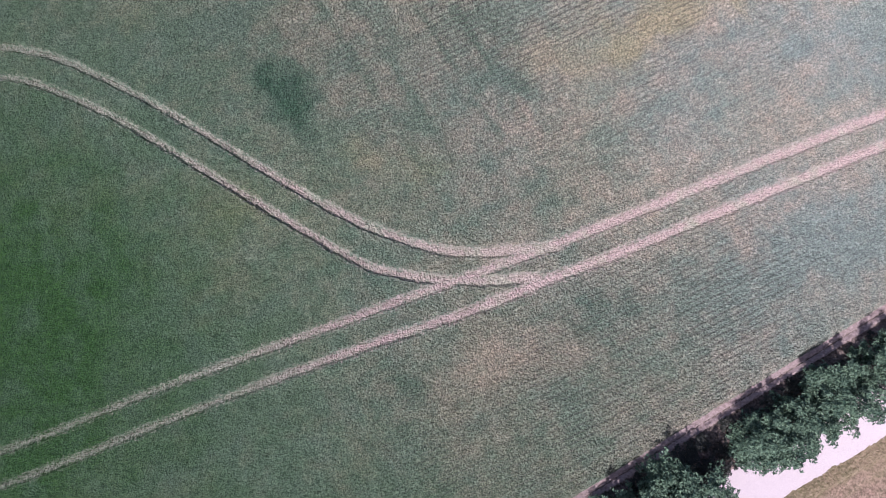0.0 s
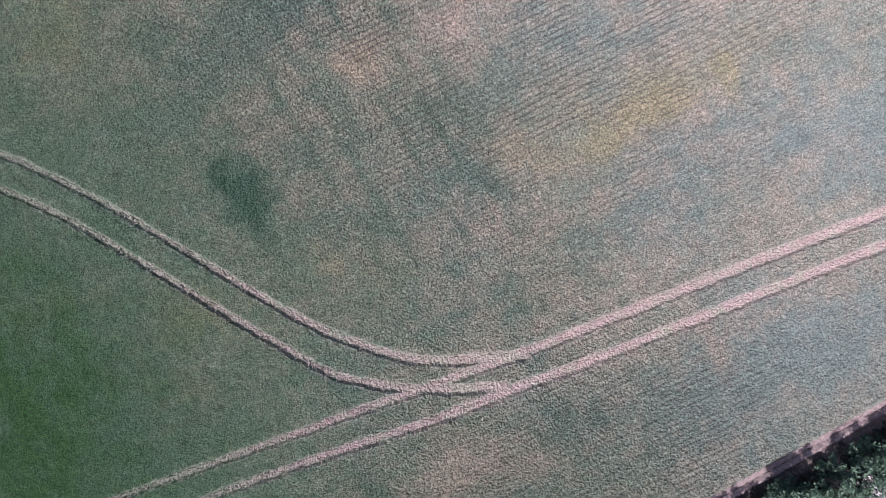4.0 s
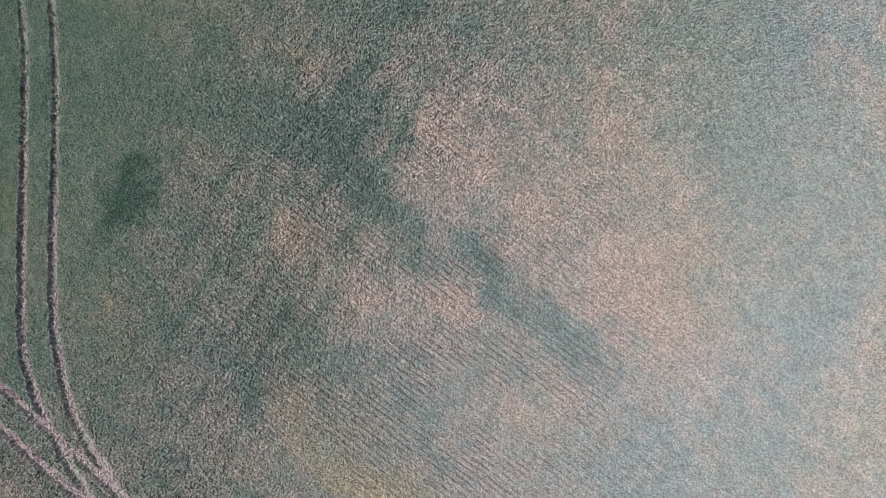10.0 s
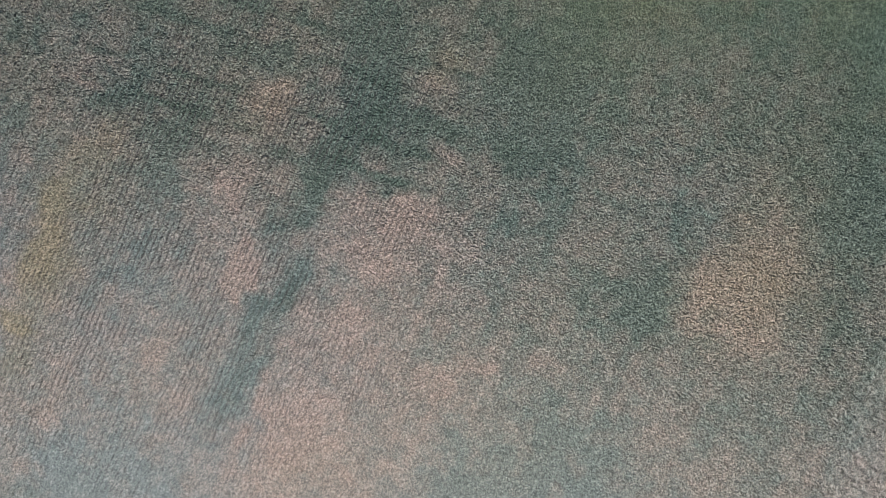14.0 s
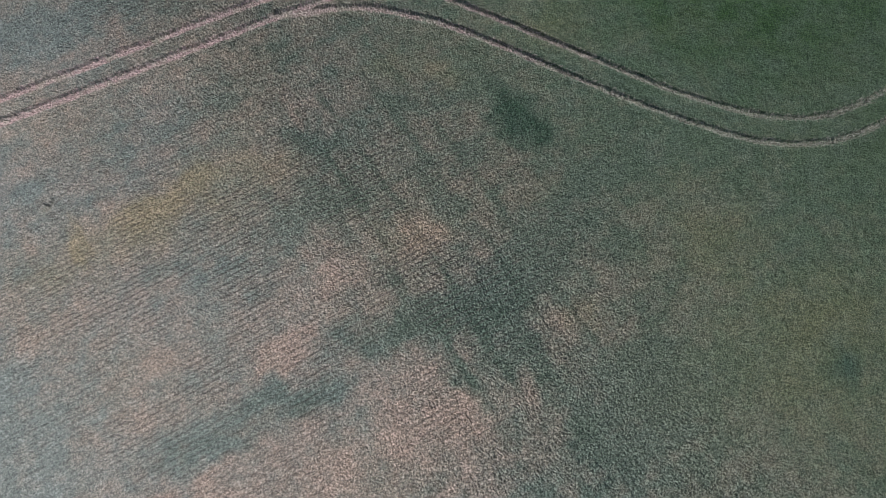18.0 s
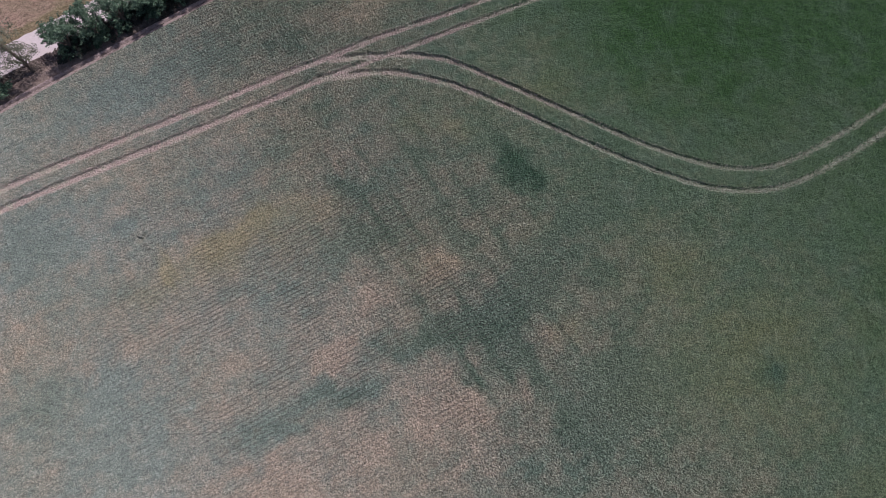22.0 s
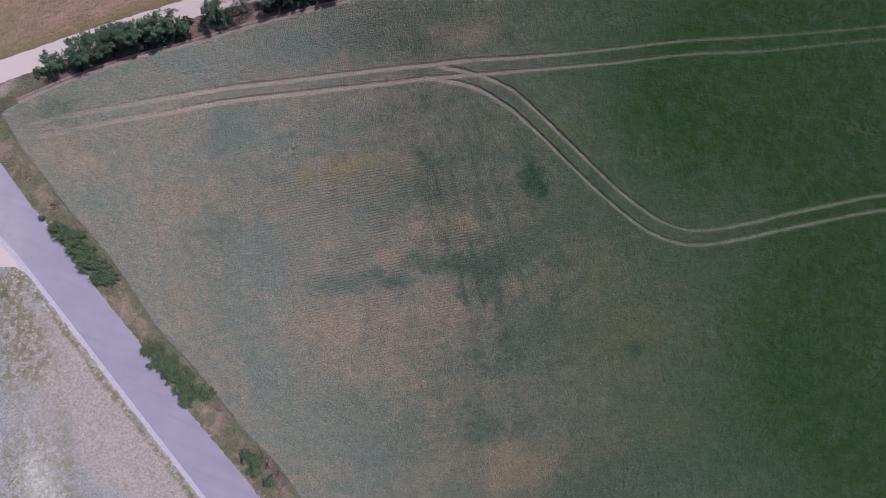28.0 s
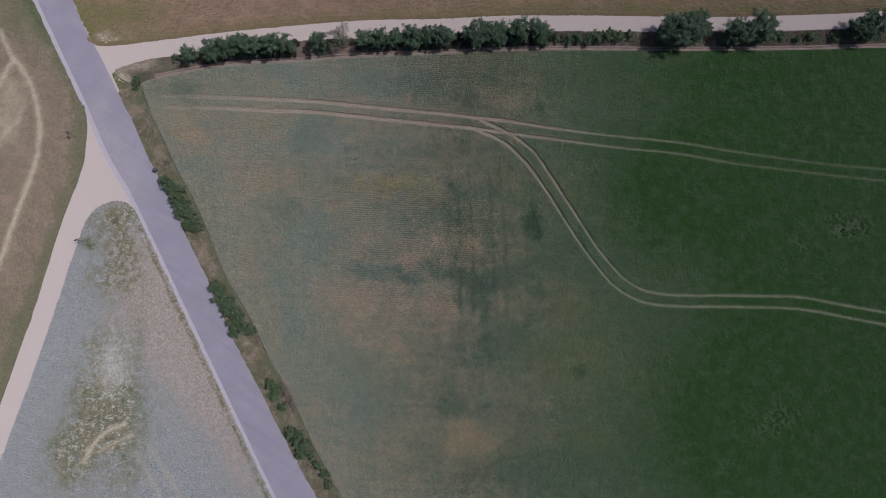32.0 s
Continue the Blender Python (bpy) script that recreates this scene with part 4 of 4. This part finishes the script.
def paint_meadow(g, f):
    stroke(g, f["trail"], [(-93.4, -14.3), (-89.2, -16.6), (-83.5, -18.6), (-78.9, -21.9), (-75.7, -25.3), (-72.9, -30.2), (-71.0, -36.2), (-68.7, -43.1), (-66.7, -48.8)], 0.5, 0.9)
    stroke(g, f["trail"], [(-88.2, -17.2), (-87.4, -21.1), (-87.3, -23.6)], 0.5, 0.8)
    stroke(g, f["trail"], [(-80.4, -31.5), (-80.8, -28.6), (-80.4, -25.9), (-81.1, -23.3)], 0.5, 0.4)
    g.blob(f["trail"], -82.1, -27.0, 2.2, 4.7, 33, 0.45)
    g.blob(f["trail"], -84.3, -22.2, 1.4, 2.3, 63, 0.40)
    g.blob(f["green"], -89.3, -9.6, 7.2, 6.5, 33, 0.35)
    g.blob(f["green"], -59.9, -55.8, 2.9, 5.8, 33, 0.40)
    g.blob(f["green"], -93.4, -8.5, 4.1, 4.4, 33, 0.40)


def paint_stubble(g, f):
    g.blob(f["green"], -78.7, -1.5, 6.2, 4.4, 33, 0.70)
    g.blob(f["green"], -73.3, 3.3, 6.2, 2.7, 33, 0.40)
    g.blob(f["green"], 10.9, 59.5, 50.7, 1.5, 33, 0.50)
    g.blob(f["pale"], -77.2, -5.1, 1.6, 1.0, 33, 0.50, 1.5)
    g.blob(f["pale"], -74.7, -4.2, 1.5, 0.6, 33, 0.60)


def paint_verge(g, f):
    g.blob(f["soil"], -64.3, -12.5, 1.6, 2.7, -27, 0.45, 1.5)
    g.blob(f["soil"], -55.1, -16.8, 0.9, 0.9, 33, 0.45, 1.5)
    g.blob(f["soil"], -39.2, -26.1, 1.2, 2.0, -27, 0.50)
    g.blob(f["soil"], -34.5, -27.9, 1.4, 1.2, 33, 0.40)
    g.blob(f["soil"], -9.5, -40.0, 0.9, 1.8, -27, 0.40)
    g.blob(f["soil"], -21.8, -35.3, 0.8, 1.9, -27, 0.50)
    g.blob(f["soil"], -0.8, -45.6, 1.1, 1.6, -27, 0.35)
    g.blob(f["green"], -64.2, -9.8, 1.2, 2.6, -27, 0.60)
    g.blob(f["green"], -46.4, -21.3, 1.2, 6.0, 3, 0.40)
    g.blob(f["green"], -30.3, -31.8, 1.4, 5.8, 3, 0.40)


def paint_bank(g, f):
    g.blob(f["soil"], -43.1, 13.8, 6.1, 0.7, 37, 0.50)
    g.blob(f["soil"], -36.4, 18.3, 6.1, 0.7, 37, 0.50)
    g.blob(f["soil"], -7.8, 37.6, 6.1, 0.7, 37, 0.50)
    g.blob(f["soil"], -61.0, -0.4, 2.5, 0.6, 43, 0.50)
    g.blob(f["green"], -1.9, 43.5, 8.1, 0.9, 33, 0.50)
    g.blob(f["green"], 28.5, 63.3, 7.0, 0.9, 33, 0.60)
    g.blob(f["green"], -67.4, -8.1, 1.4, 1.5, 33, 0.80)
    g.blob(f["pale"], -69.5, -9.4, 1.4, 2.3, 73, 0.80)
    g.blob(f["green"], -64.5, -3.8, 4.0, 1.3, 43, 0.65)
    g.blob(f["pale"], -68.3, -5.8, 3.2, 0.7, 45, 0.55)


def verge_tufts(g, f):
    f["green"] += 0.45 * np.clip(3.0 * vnoise(g.x, g.y, 1.3, 67) - 1.4, 0, 1) + 0.4 * np.clip(1 - g.near(CW, 1.2), 0, 1)
    f["soil"] += 0.5 * np.clip(4.0 * vnoise(g.x, g.y, 0.6, 68) - 2.7, 0, 1)


turf("road_verge", np.concatenate([shift(E_LINE, -0.35)[(E_LINE[:, 0] > -69) & (E_LINE[:, 0] < 12)], shift(CW, 0.5)[(CW[:, 0] < 15)][::-1]]), 0.13, 0.0, 0.30, VERGE, 41,
     "dry grassy verge between road and crop", "verge", kind="stuff", paint=paint_verge, fields=("soil", "green"), extra=verge_tufts)
turf("hedge_bank", np.concatenate([shift(S_EDGE, 0.45)[4:], shift(CN, 0.7)[::-1]]), 0.16, 0.0, 0.42, BANK, 42, "grassy hedge bank along the gravel track", "bank", kind="stuff", paint=paint_bank, fields=("soil", "green", "pale"))


def meadow_margin(g, f):
    d = np.minimum(g.near(W_LINE, 5), g.near(SW, 5))
    f["green"] += 0.6 * np.clip(1.5 - d / (0.8 + 1.5 * vnoise(g.x, g.y, 2.5, 62)), 0, 1)
    f["trail"] *= 1 - np.clip(f["green"], 0, 0.6)


def stubble_margin(g, f):
    d = np.minimum(g.near(N_EDGE, 3), g.near(E_LINE, 4))
    f["green"] += 0.5 * np.clip(1.3 - d / (0.7 + 1.2 * vnoise(g.x, g.y, 2.0, 63)), 0, 1)


def furrow(g, z):
    d = g.near(shift(CN, 0.34), 1.0)
    ridge = g.near(shift(CN, 0.56), 1.0)
    return z + 0.09 * np.exp(-(ridge / 0.16) ** 2) - 0.16 * np.exp(-(d / 0.10) ** 2)


def flecks(g, f):
    side = g.near(shift(W_LINE, -1.2), 2.0) + 0.5 * (vnoise(g.x, g.y, 0.8, 69) - 0.5)
    f["weed"] += 0.75 * np.clip(1.1 - side / 0.5, 0, 1)
    weeds = np.clip(f["weed"] + 0.6 * f["green"], 0, 1)
    f["weed"] *= 0.35 + 1.1 * (vnoise(g.x, g.y, 0.7, 64) > 0.38)
    f["fleck"] += weeds * 1.0 * (vnoise(g.x, g.y, 0.5, 65) * g.rng.rand(g.nx, g.ny) > 0.44)
    f["green"] += weeds * 0.7 * (vnoise(g.x, g.y, 0.8, 66) > 0.66)


turf("field_margin", np.concatenate([shift(CN, 0.7)[5:], shift(CN, -0.5)[5:][::-1]]), 0.09, 0.02, 0.10, SOIL, 43, "bare pinkish soil strip with a narrow furrow", "field edge", furrow)
turf("grass_triangle", np.concatenate([shift(SE, 0.45), shift(W_LINE, -0.3)[W_LINE[:, 0] > -49.6], [(0, -75), (-40, -95)]]), 0.15, 0.0, 0.34, DRY, 44,
     "pale dry grass plot between the two roads", "grass", kind="stuff", paint=paint_triangle, fields=("pink", "green", "weed", "fleck", "trail"), extra=flecks)
turf("meadow_ground", np.concatenate([shift(W_LINE, -0.3)[W_LINE[:, 0] < -72], shift(SW, 0.4), [(-60, -110), (-140, -110), (-140, 10)]]), 0.38, -0.02, 0.18, MEADOW, 45,
     "mown brown-green meadow beside the road", "meadow", kind="stuff", paint=paint_meadow, fields=("green", "trail"), extra=meadow_margin)
turf("stubble_ground", np.concatenate([shift(E_LINE, -0.35)[E_LINE[:, 0] < -79], shift(N_EDGE, 0.45)[2:], [(60, 115), (-50, 95), (-105, 45)]]), 0.42, -0.02, 0.2, STUBBLE, 46,
     "brown dry grass field beyond the gravel track", "field", kind="stuff", paint=paint_stubble, fields=("green", "pale"), extra=stubble_margin)

turf("track_margin", np.concatenate([shift(N_EDGE, -0.35)[2:], shift(N_EDGE, 1.3)[2:][::-1]]), 0.11, -0.01, 0.24, STUBBLE, 47,
     "rough grass margin between gravel track and brown field", "grass", kind="stuff", fields=("green", "pale"), extra=stubble_margin)


# ---- trees and bushes ----
def leaf_cloud(centres, radii, count, size, rng, squash=0.8):
    """Bent leaf sprays over a set of round lobes."""
    vs, qs = [], []
    area = np.array([r * r for r in radii])
    pick = rng.choice(len(centres), count, p=area / area.sum())
    dirs = rng.normal(size=(count, 3))
    dirs /= np.linalg.norm(dirs, axis=1, keepdims=True)
    dirs[:, 2] = np.where(dirs[:, 2] < -0.35, -dirs[:, 2], dirs[:, 2])
    r = np.asarray(radii)[pick][:, None] * (0.62 + 0.45 * rng.rand(count, 1) ** 0.7)
    p = np.asarray(centres)[pick] + dirs * r * (1, 1, squash)
    n = dirs * 0.5 + rng.normal(size=(count, 3)) * 0.5 + (0, 0, 0.35)
    n /= np.linalg.norm(n, axis=1, keepdims=True)
    a = np.cross(n, rng.normal(size=(count, 3)))
    a /= np.linalg.norm(a, axis=1, keepdims=True)
    b = np.cross(n, a)
    s = size * (0.55 + 0.9 * rng.rand(count, 1))
    v = np.stack([p - a * s, p - b * s * 0.5 + n * s * 0.18, p + a * s, p + b * s * 0.5 + n * s * 0.18], 1).reshape(-1, 3)
    v[:, 2] = np.maximum(v[:, 2], 0.03)
    return v, np.arange(count * 4).reshape(-1, 4)


def tube(path, r0, r1, sides=6):
    vs, qs = [], []
    for i, p in enumerate(path):
        u = i / (len(path) - 1)
        r = r0 * (1 - u) + r1 * u
        for k in range(sides):
            w = 2 * math.pi * k / sides
            vs.append((p[0] + r * math.cos(w), p[1] + r * math.sin(w), p[2]))
    for i in range(len(path) - 1):
        for k in range(sides):
            qs.append((i * sides + k, i * sides + (k + 1) % sides, (i + 1) * sides + (k + 1) % sides, (i + 1) * sides + k))
    return vs, qs


def bush(name, x, y, radius, height, seed, label, category, group, leaf, density=1.0, lobes=7, size=0.2, z=0.03, sprays=6, skirt=0, lift=0.32):
    rng = np.random.RandomState(seed)
    thing = new(name)
    thing.location = (x, y, z)
    tagged(thing, label, category, group)
    centres, radii = [(0, 0, height * (lift + 0.3))], [radius * 0.62]
    for k in range(lobes):
        w, d = 2 * math.pi * (k + rng.rand() * 0.7) / lobes, radius * (0.45 + 0.3 * rng.rand())
        centres.append((d * math.cos(w), d * math.sin(w), height * (lift + 0.36 * rng.rand())))
        radii.append(radius * (0.30 + 0.22 * rng.rand()))
    for k in range(skirt):
        w, d = 2 * math.pi * (k + rng.rand()) / skirt, radius * (0.3 + 0.25 * rng.rand())
        centres.append((d * math.cos(w), d * math.sin(w), height * (0.10 + 0.12 * rng.rand())))
        radii.append(radius * (0.30 + 0.12 * rng.rand()))
    lim = height / max(c[2] + q * 0.8 for c, q in zip(centres, radii))
    centres = [(a, b, c * min(1, lim)) for a, b, c in centres]
    clumps, spread = [], []
    for c, q in zip(centres, radii):
        for k in range(sprays):
            d = rng.normal(size=3)
            d /= np.linalg.norm(d)
            d[2] = abs(d[2]) if rng.rand() < 0.75 else d[2]
            reach = 0.85 + 0.65 * rng.rand() ** 2
            for u, thick in ((0.55, 0.34), (0.8, 0.24), (1.0, 0.13)):
                clumps.append(np.array(c) + (d * q * reach * u + rng.normal(size=3) * q * 0.07) * (1, 1, 0.85))
                spread.append(q * thick * (0.75 + 0.5 * rng.rand()))
    vs, qs = tube([(0, 0, -0.1), (0.05 * radius, 0.02, height * 0.3), (0, 0.05 * radius, height * 0.65)], 0.05 * height ** 0.8, 0.03 * height ** 0.8, 7)
    trunk = part("trunk", mesh("trunk", vs, qs, BARK, True), thing)
    for c in centres[1:6]:
        vs, qs = tube([(0.0, 0.0, height * 0.18), (c[0] * 0.5, c[1] * 0.5, (c[2] + height * 0.18) * 0.55), c], 0.03 * height ** 0.7, 0.008, 5)
        part("limb", mesh("limb", vs, qs, BARK, True), trunk)
    count = int(density * 2200 * radius * radius)
    v, q = leaf_cloud(clumps, spread, count, size, rng)
    part("crown", fast_mesh("crown", v, q, leaf), thing)
    return thing


def hedge_tree(x, y, r, h, seed):
    big = h > 4.4
    bush("hedge_tree", x, y, r, h, seed, "large dark-green leafy tree beside the gravel track" if big else "dense dark-green shrub in the hedge by the track",
         "tree" if big else "shrub", "trees of the hedge", LEAF, 1.35, 10 if big else 8, 0.085 if big else 0.075, sprays=11, skirt=7, lift=0.34 if big else 0.44)


def low_shrub(x, y, r, h, seed):
    bush("low_shrub", x, y, r, h, seed, "low green shrub on the grassy hedge bank", "shrub", "low shrubs on the bank", LEAF_ROAD, 1.0, 5, 0.075)


def bare_shrub(x, y, r, h, seed):
    bush("bare_shrub", x, y, r, h, seed, "thin half-bare grey shrub in the hedge", "shrub", "", LEAF_DRY, 0.34, 9, 0.07, sprays=8)


def road_bush(x, y, r, h, seed):
    bush("roadside_bush", x, y, r, h, seed, "low bushy green shrub on the road verge", "bush", "bushes along the road", LEAF_ROAD, 1.4, 7, 0.058, sprays=9)


hedge_tree(-61.0, 0.6, 1.54, 2.86, 101)
hedge_tree(-57.8, 3.1, 1.99, 3.9, 102)
hedge_tree(-55.7, 5.2, 1.99, 4.16, 103)
hedge_tree(-53.7, 7.0, 2.17, 4.42, 104)
hedge_tree(-51.7, 8.1, 1.81, 4.16, 105)
hedge_tree(-49.6, 9.8, 1.99, 4.68, 106)
hedge_tree(-47.3, 11.4, 1.72, 3.9, 107)
hedge_tree(-42.6, 14.9, 1.90, 4.16, 108)
hedge_tree(-36.3, 19.6, 1.72, 3.9, 109)
hedge_tree(-34.2, 21.2, 1.81, 4.16, 110)
hedge_tree(-31.8, 22.8, 1.63, 4.16, 111)
hedge_tree(-29.4, 24.6, 2.08, 4.68, 112)
hedge_tree(-27.1, 26.4, 1.72, 4.42, 113)
hedge_tree(-24.8, 27.8, 1.90, 4.94, 114)
hedge_tree(-20.1, 31.1, 2.26, 5.2, 115)
hedge_tree(-18.3, 32.6, 1.90, 5.2, 116)
hedge_tree(-16.8, 33.4, 1.99, 4.94, 117)
hedge_tree(-14.3, 35.4, 2.17, 5.2, 118)
hedge_tree(-11.3, 37.6, 2.17, 5.2, 119)
hedge_tree(8.5, 50.1, 3.09, 5.88, 120)
hedge_tree(10.5, 51.9, 2.92, 6.08, 121)
hedge_tree(12.7, 53.8, 1.37, 4.41, 122)
hedge_tree(17.6, 56.1, 2.57, 5.39, 123)
hedge_tree(20.7, 59.0, 2.74, 5.88, 124)
hedge_tree(34.9, 68.5, 1.89, 4.9, 125)
hedge_tree(37.2, 70.2, 2.74, 5.39, 126)
low_shrub(-8.2, 39.1, 0.86, 1.1, 127)
low_shrub(-6.8, 40.2, 1.24, 1.3, 128)
low_shrub(-5.2, 41.2, 1.33, 1.5, 129)
low_shrub(-3.6, 42.0, 1.24, 1.3, 130)
low_shrub(-2.2, 43.2, 1.43, 1.7, 131)
low_shrub(-1.0, 44.5, 1.33, 1.9, 132)
low_shrub(0.7, 45.4, 1.24, 1.3, 133)
low_shrub(2.1, 46.6, 1.05, 1.2, 134)
low_shrub(24.7, 61.3, 1.05, 1.2, 135)
low_shrub(27.6, 62.4, 0.86, 1.0, 136)
low_shrub(29.3, 64.1, 1.05, 1.4, 137)
low_shrub(32.9, 66.1, 0.95, 1.2, 138)
low_shrub(-63.5, -1.0, 0.86, 1.0, 139)
low_shrub(-66.9, -8.2, 0.95, 0.7, 173)
low_shrub(-66.2, -9.4, 0.70, 0.5, 174)
bare_shrub(-39.9, 17.4, 2.3, 5.8, 140)
road_bush(-51.8, -20.0, 1.09, 1.3, 141)
road_bush(-50.0, -20.3, 1.36, 1.7, 142)
road_bush(-48.3, -20.1, 1.27, 1.5, 143)
road_bush(-47.8, -21.5, 1.45, 1.9, 144)
road_bush(-46.0, -21.5, 1.36, 1.7, 145)
road_bush(-45.7, -22.7, 1.45, 1.9, 146)
road_bush(-43.7, -22.6, 1.36, 1.7, 147)
road_bush(-43.5, -23.8, 1.36, 1.7, 148)
road_bush(-42.0, -23.5, 1.09, 1.3, 149)
road_bush(-33.6, -30.3, 1.09, 1.4, 150)
road_bush(-32.2, -30.0, 1.18, 1.4, 151)
road_bush(-31.5, -31.2, 1.36, 1.8, 152)
road_bush(-29.7, -30.8, 1.27, 1.5, 153)
road_bush(-29.3, -32.2, 1.45, 1.9, 154)
road_bush(-27.6, -31.8, 1.27, 1.5, 155)
road_bush(-27.1, -33.3, 1.45, 1.9, 156)
road_bush(-25.1, -32.9, 1.27, 1.6, 157)
road_bush(-26.0, -34.4, 1.09, 1.5, 158)
road_bush(-23.8, -32.9, 1.00, 1.3, 159)
road_bush(-16.3, -38.3, 0.91, 1.2, 160)
road_bush(-14.8, -38.3, 1.09, 1.5, 161)
road_bush(-14.6, -39.7, 0.91, 1.2, 162)
road_bush(-12.2, -40.2, 0.81, 1.0, 163)
road_bush(-8.9, -42.7, 1.00, 1.4, 164)
road_bush(-7.4, -42.3, 1.00, 1.3, 165)
road_bush(-7.0, -43.2, 1.27, 1.7, 166)
road_bush(-5.4, -43.2, 1.18, 1.7, 167)
road_bush(-5.4, -44.7, 1.00, 1.3, 168)
road_bush(-4.0, -43.9, 0.91, 1.2, 169)
road_bush(-2.2, -44.7, 0.81, 1.0, 170)
road_bush(-0.4, -45.2, 0.91, 1.1, 171)
road_bush(1.1, -46.2, 0.81, 1.0, 172)


def dry_shrub(x, y, r, h, seed):
    bush("dry_shrub", x, y, r, h, seed, "withered pinkish-brown shrub between crop and road bushes", "shrub", "withered shrubs on the verge", LEAF_PINK, 0.8, 5, 0.06, sprays=6)


for k, (x, y, r, h) in enumerate(((-14.4, -37.4, 0.7, 0.7), (-13.0, -38.1, 0.85, 0.9), (-11.7, -38.9, 0.8, 0.8), (-10.6, -39.6, 0.6, 0.6), (-26.6, -31.7, 0.55, 0.6), (-21.9, -34.0, 0.6, 0.5), (-53.4, -17.3, 0.6, 0.5))):
    dry_shrub(x, y, r, h, 400 + k)


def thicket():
    """Low twiggy growth that fills the foot of the hedge on the field side, its leaves near-black to paint in the shade
    there.
    """
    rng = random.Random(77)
    kinds = [bush("undergrowth", 0, 0, r, h, 300 + k, "low twiggy undergrowth at the hedge foot, shade painted into its dark leaves", "undergrowth", "undergrowth at the foot of the hedge", LEAF_SHADE, 1.0, 6, 0.07, sprays=7, lift=0.22)
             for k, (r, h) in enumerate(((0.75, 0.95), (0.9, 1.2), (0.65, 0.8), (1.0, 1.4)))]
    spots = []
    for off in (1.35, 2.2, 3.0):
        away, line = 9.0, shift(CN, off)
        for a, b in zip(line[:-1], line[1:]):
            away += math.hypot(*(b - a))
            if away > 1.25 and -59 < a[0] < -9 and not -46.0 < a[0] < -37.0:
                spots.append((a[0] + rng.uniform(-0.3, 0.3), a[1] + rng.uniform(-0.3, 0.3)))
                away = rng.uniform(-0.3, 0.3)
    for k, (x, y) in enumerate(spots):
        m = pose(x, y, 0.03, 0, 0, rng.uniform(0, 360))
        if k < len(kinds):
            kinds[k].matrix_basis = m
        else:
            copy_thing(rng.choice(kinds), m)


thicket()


# ---- small things ----
def rock(rng, r):
    bm = bmesh.new()
    bmesh.ops.create_icosphere(bm, subdivisions=1, radius=r)
    for v in bm.verts:
        v.co *= 0.75 + 0.5 * rng.random()
        v.co.z *= 0.6
    me = bpy.data.meshes.new("stone")
    bm.to_mesh(me)
    bm.free()
    me.materials.append(STONE)
    return me


def stone_heap(x, y, rx, ry, count, seed, label):
    rng = random.Random(seed)
    kinds = [rock(rng, r) for r in (0.05, 0.07, 0.10, 0.13)]
    heap = tagged(new("stone_heap"), label, "stones")
    heap.location = (x, y, 0.03)
    for k in range(count):
        a, d = rng.random() * 6.283, rng.random() ** 0.7
        ob = part("stone", rng.choice(kinds), heap)
        ob.location = (rx * d * math.cos(a), ry * d * math.sin(a), 0.05 + 0.18 * (1 - d) * rng.random())
        ob.rotation_euler = (0, 0, rng.random() * 6.283)


def box_mesh(name, sx, sy, sz, mat, bevel=0.02):
    bm = bmesh.new()
    bmesh.ops.create_cube(bm, size=1.0)
    bmesh.ops.scale(bm, vec=(sx, sy, sz), verts=bm.verts)
    bmesh.ops.translate(bm, vec=(0, 0, sz / 2), verts=bm.verts)
    bmesh.ops.bevel(bm, geom=list(bm.edges), offset=bevel, segments=2, affect="EDGES")
    me = bpy.data.meshes.new(name)
    bm.to_mesh(me)
    bm.free()
    me.materials.append(mat)
    return me


def marker_block(x, y, turn):
    thing = tagged(new("marker_block"), "dark grey box standing on the grass verge by the bushes", "box")
    thing.location, thing.rotation_euler = (x, y, 0.0), (0, 0, radians(turn))
    part("base", box_mesh("base", 0.62, 0.52, 0.12, STONE), thing, "pale concrete base")
    body = part("body", box_mesh("body", 0.55, 0.45, 0.62, IRON), thing)
    body.location.z = 0.12
    lid = part("lid", box_mesh("lid", 0.62, 0.52, 0.06, IRON), body)
    lid.location.z = 0.62


def road_sign(x, y, turn):
    thing = tagged(new("road_sign"), "small road sign on a thin grey metal post", "sign")
    thing.location, thing.rotation_euler = (x, y, 0.0), (0, 0, radians(turn))
    vs, qs = tube([(0, 0, -0.1), (0, 0, 1.1), (0, 0, 2.3)], 0.04, 0.04, 8)
    post = part("post", mesh("post", vs, qs, IRON, True), thing)
    panel = part("panel", box_mesh("panel", 0.7, 0.03, 0.45, IRON, 0.01), thing, "flat metal sign panel seen from behind")
    panel.location = (0, 0.06, 1.8)
    for z in (1.9, 2.15):
        clamp = part("clamp", box_mesh("clamp", 0.14, 0.11, 0.04, IRON, 0.005), post)
        clamp.location = (0, 0.0, z)


stone_heap(-77.0, -5.2, 1.6, 0.7, 34, 71, "pale rubble heap at the mouth of the gravel track")
stone_heap(-69.8, -9.6, 1.0, 1.4, 26, 72, "scattered pale stones at the corner of the crop")
marker_block(-54.2, -19.5, 20)
road_sign(-57.2, -36.4, 70)
road_sign(-69.9, -22.3, 150)
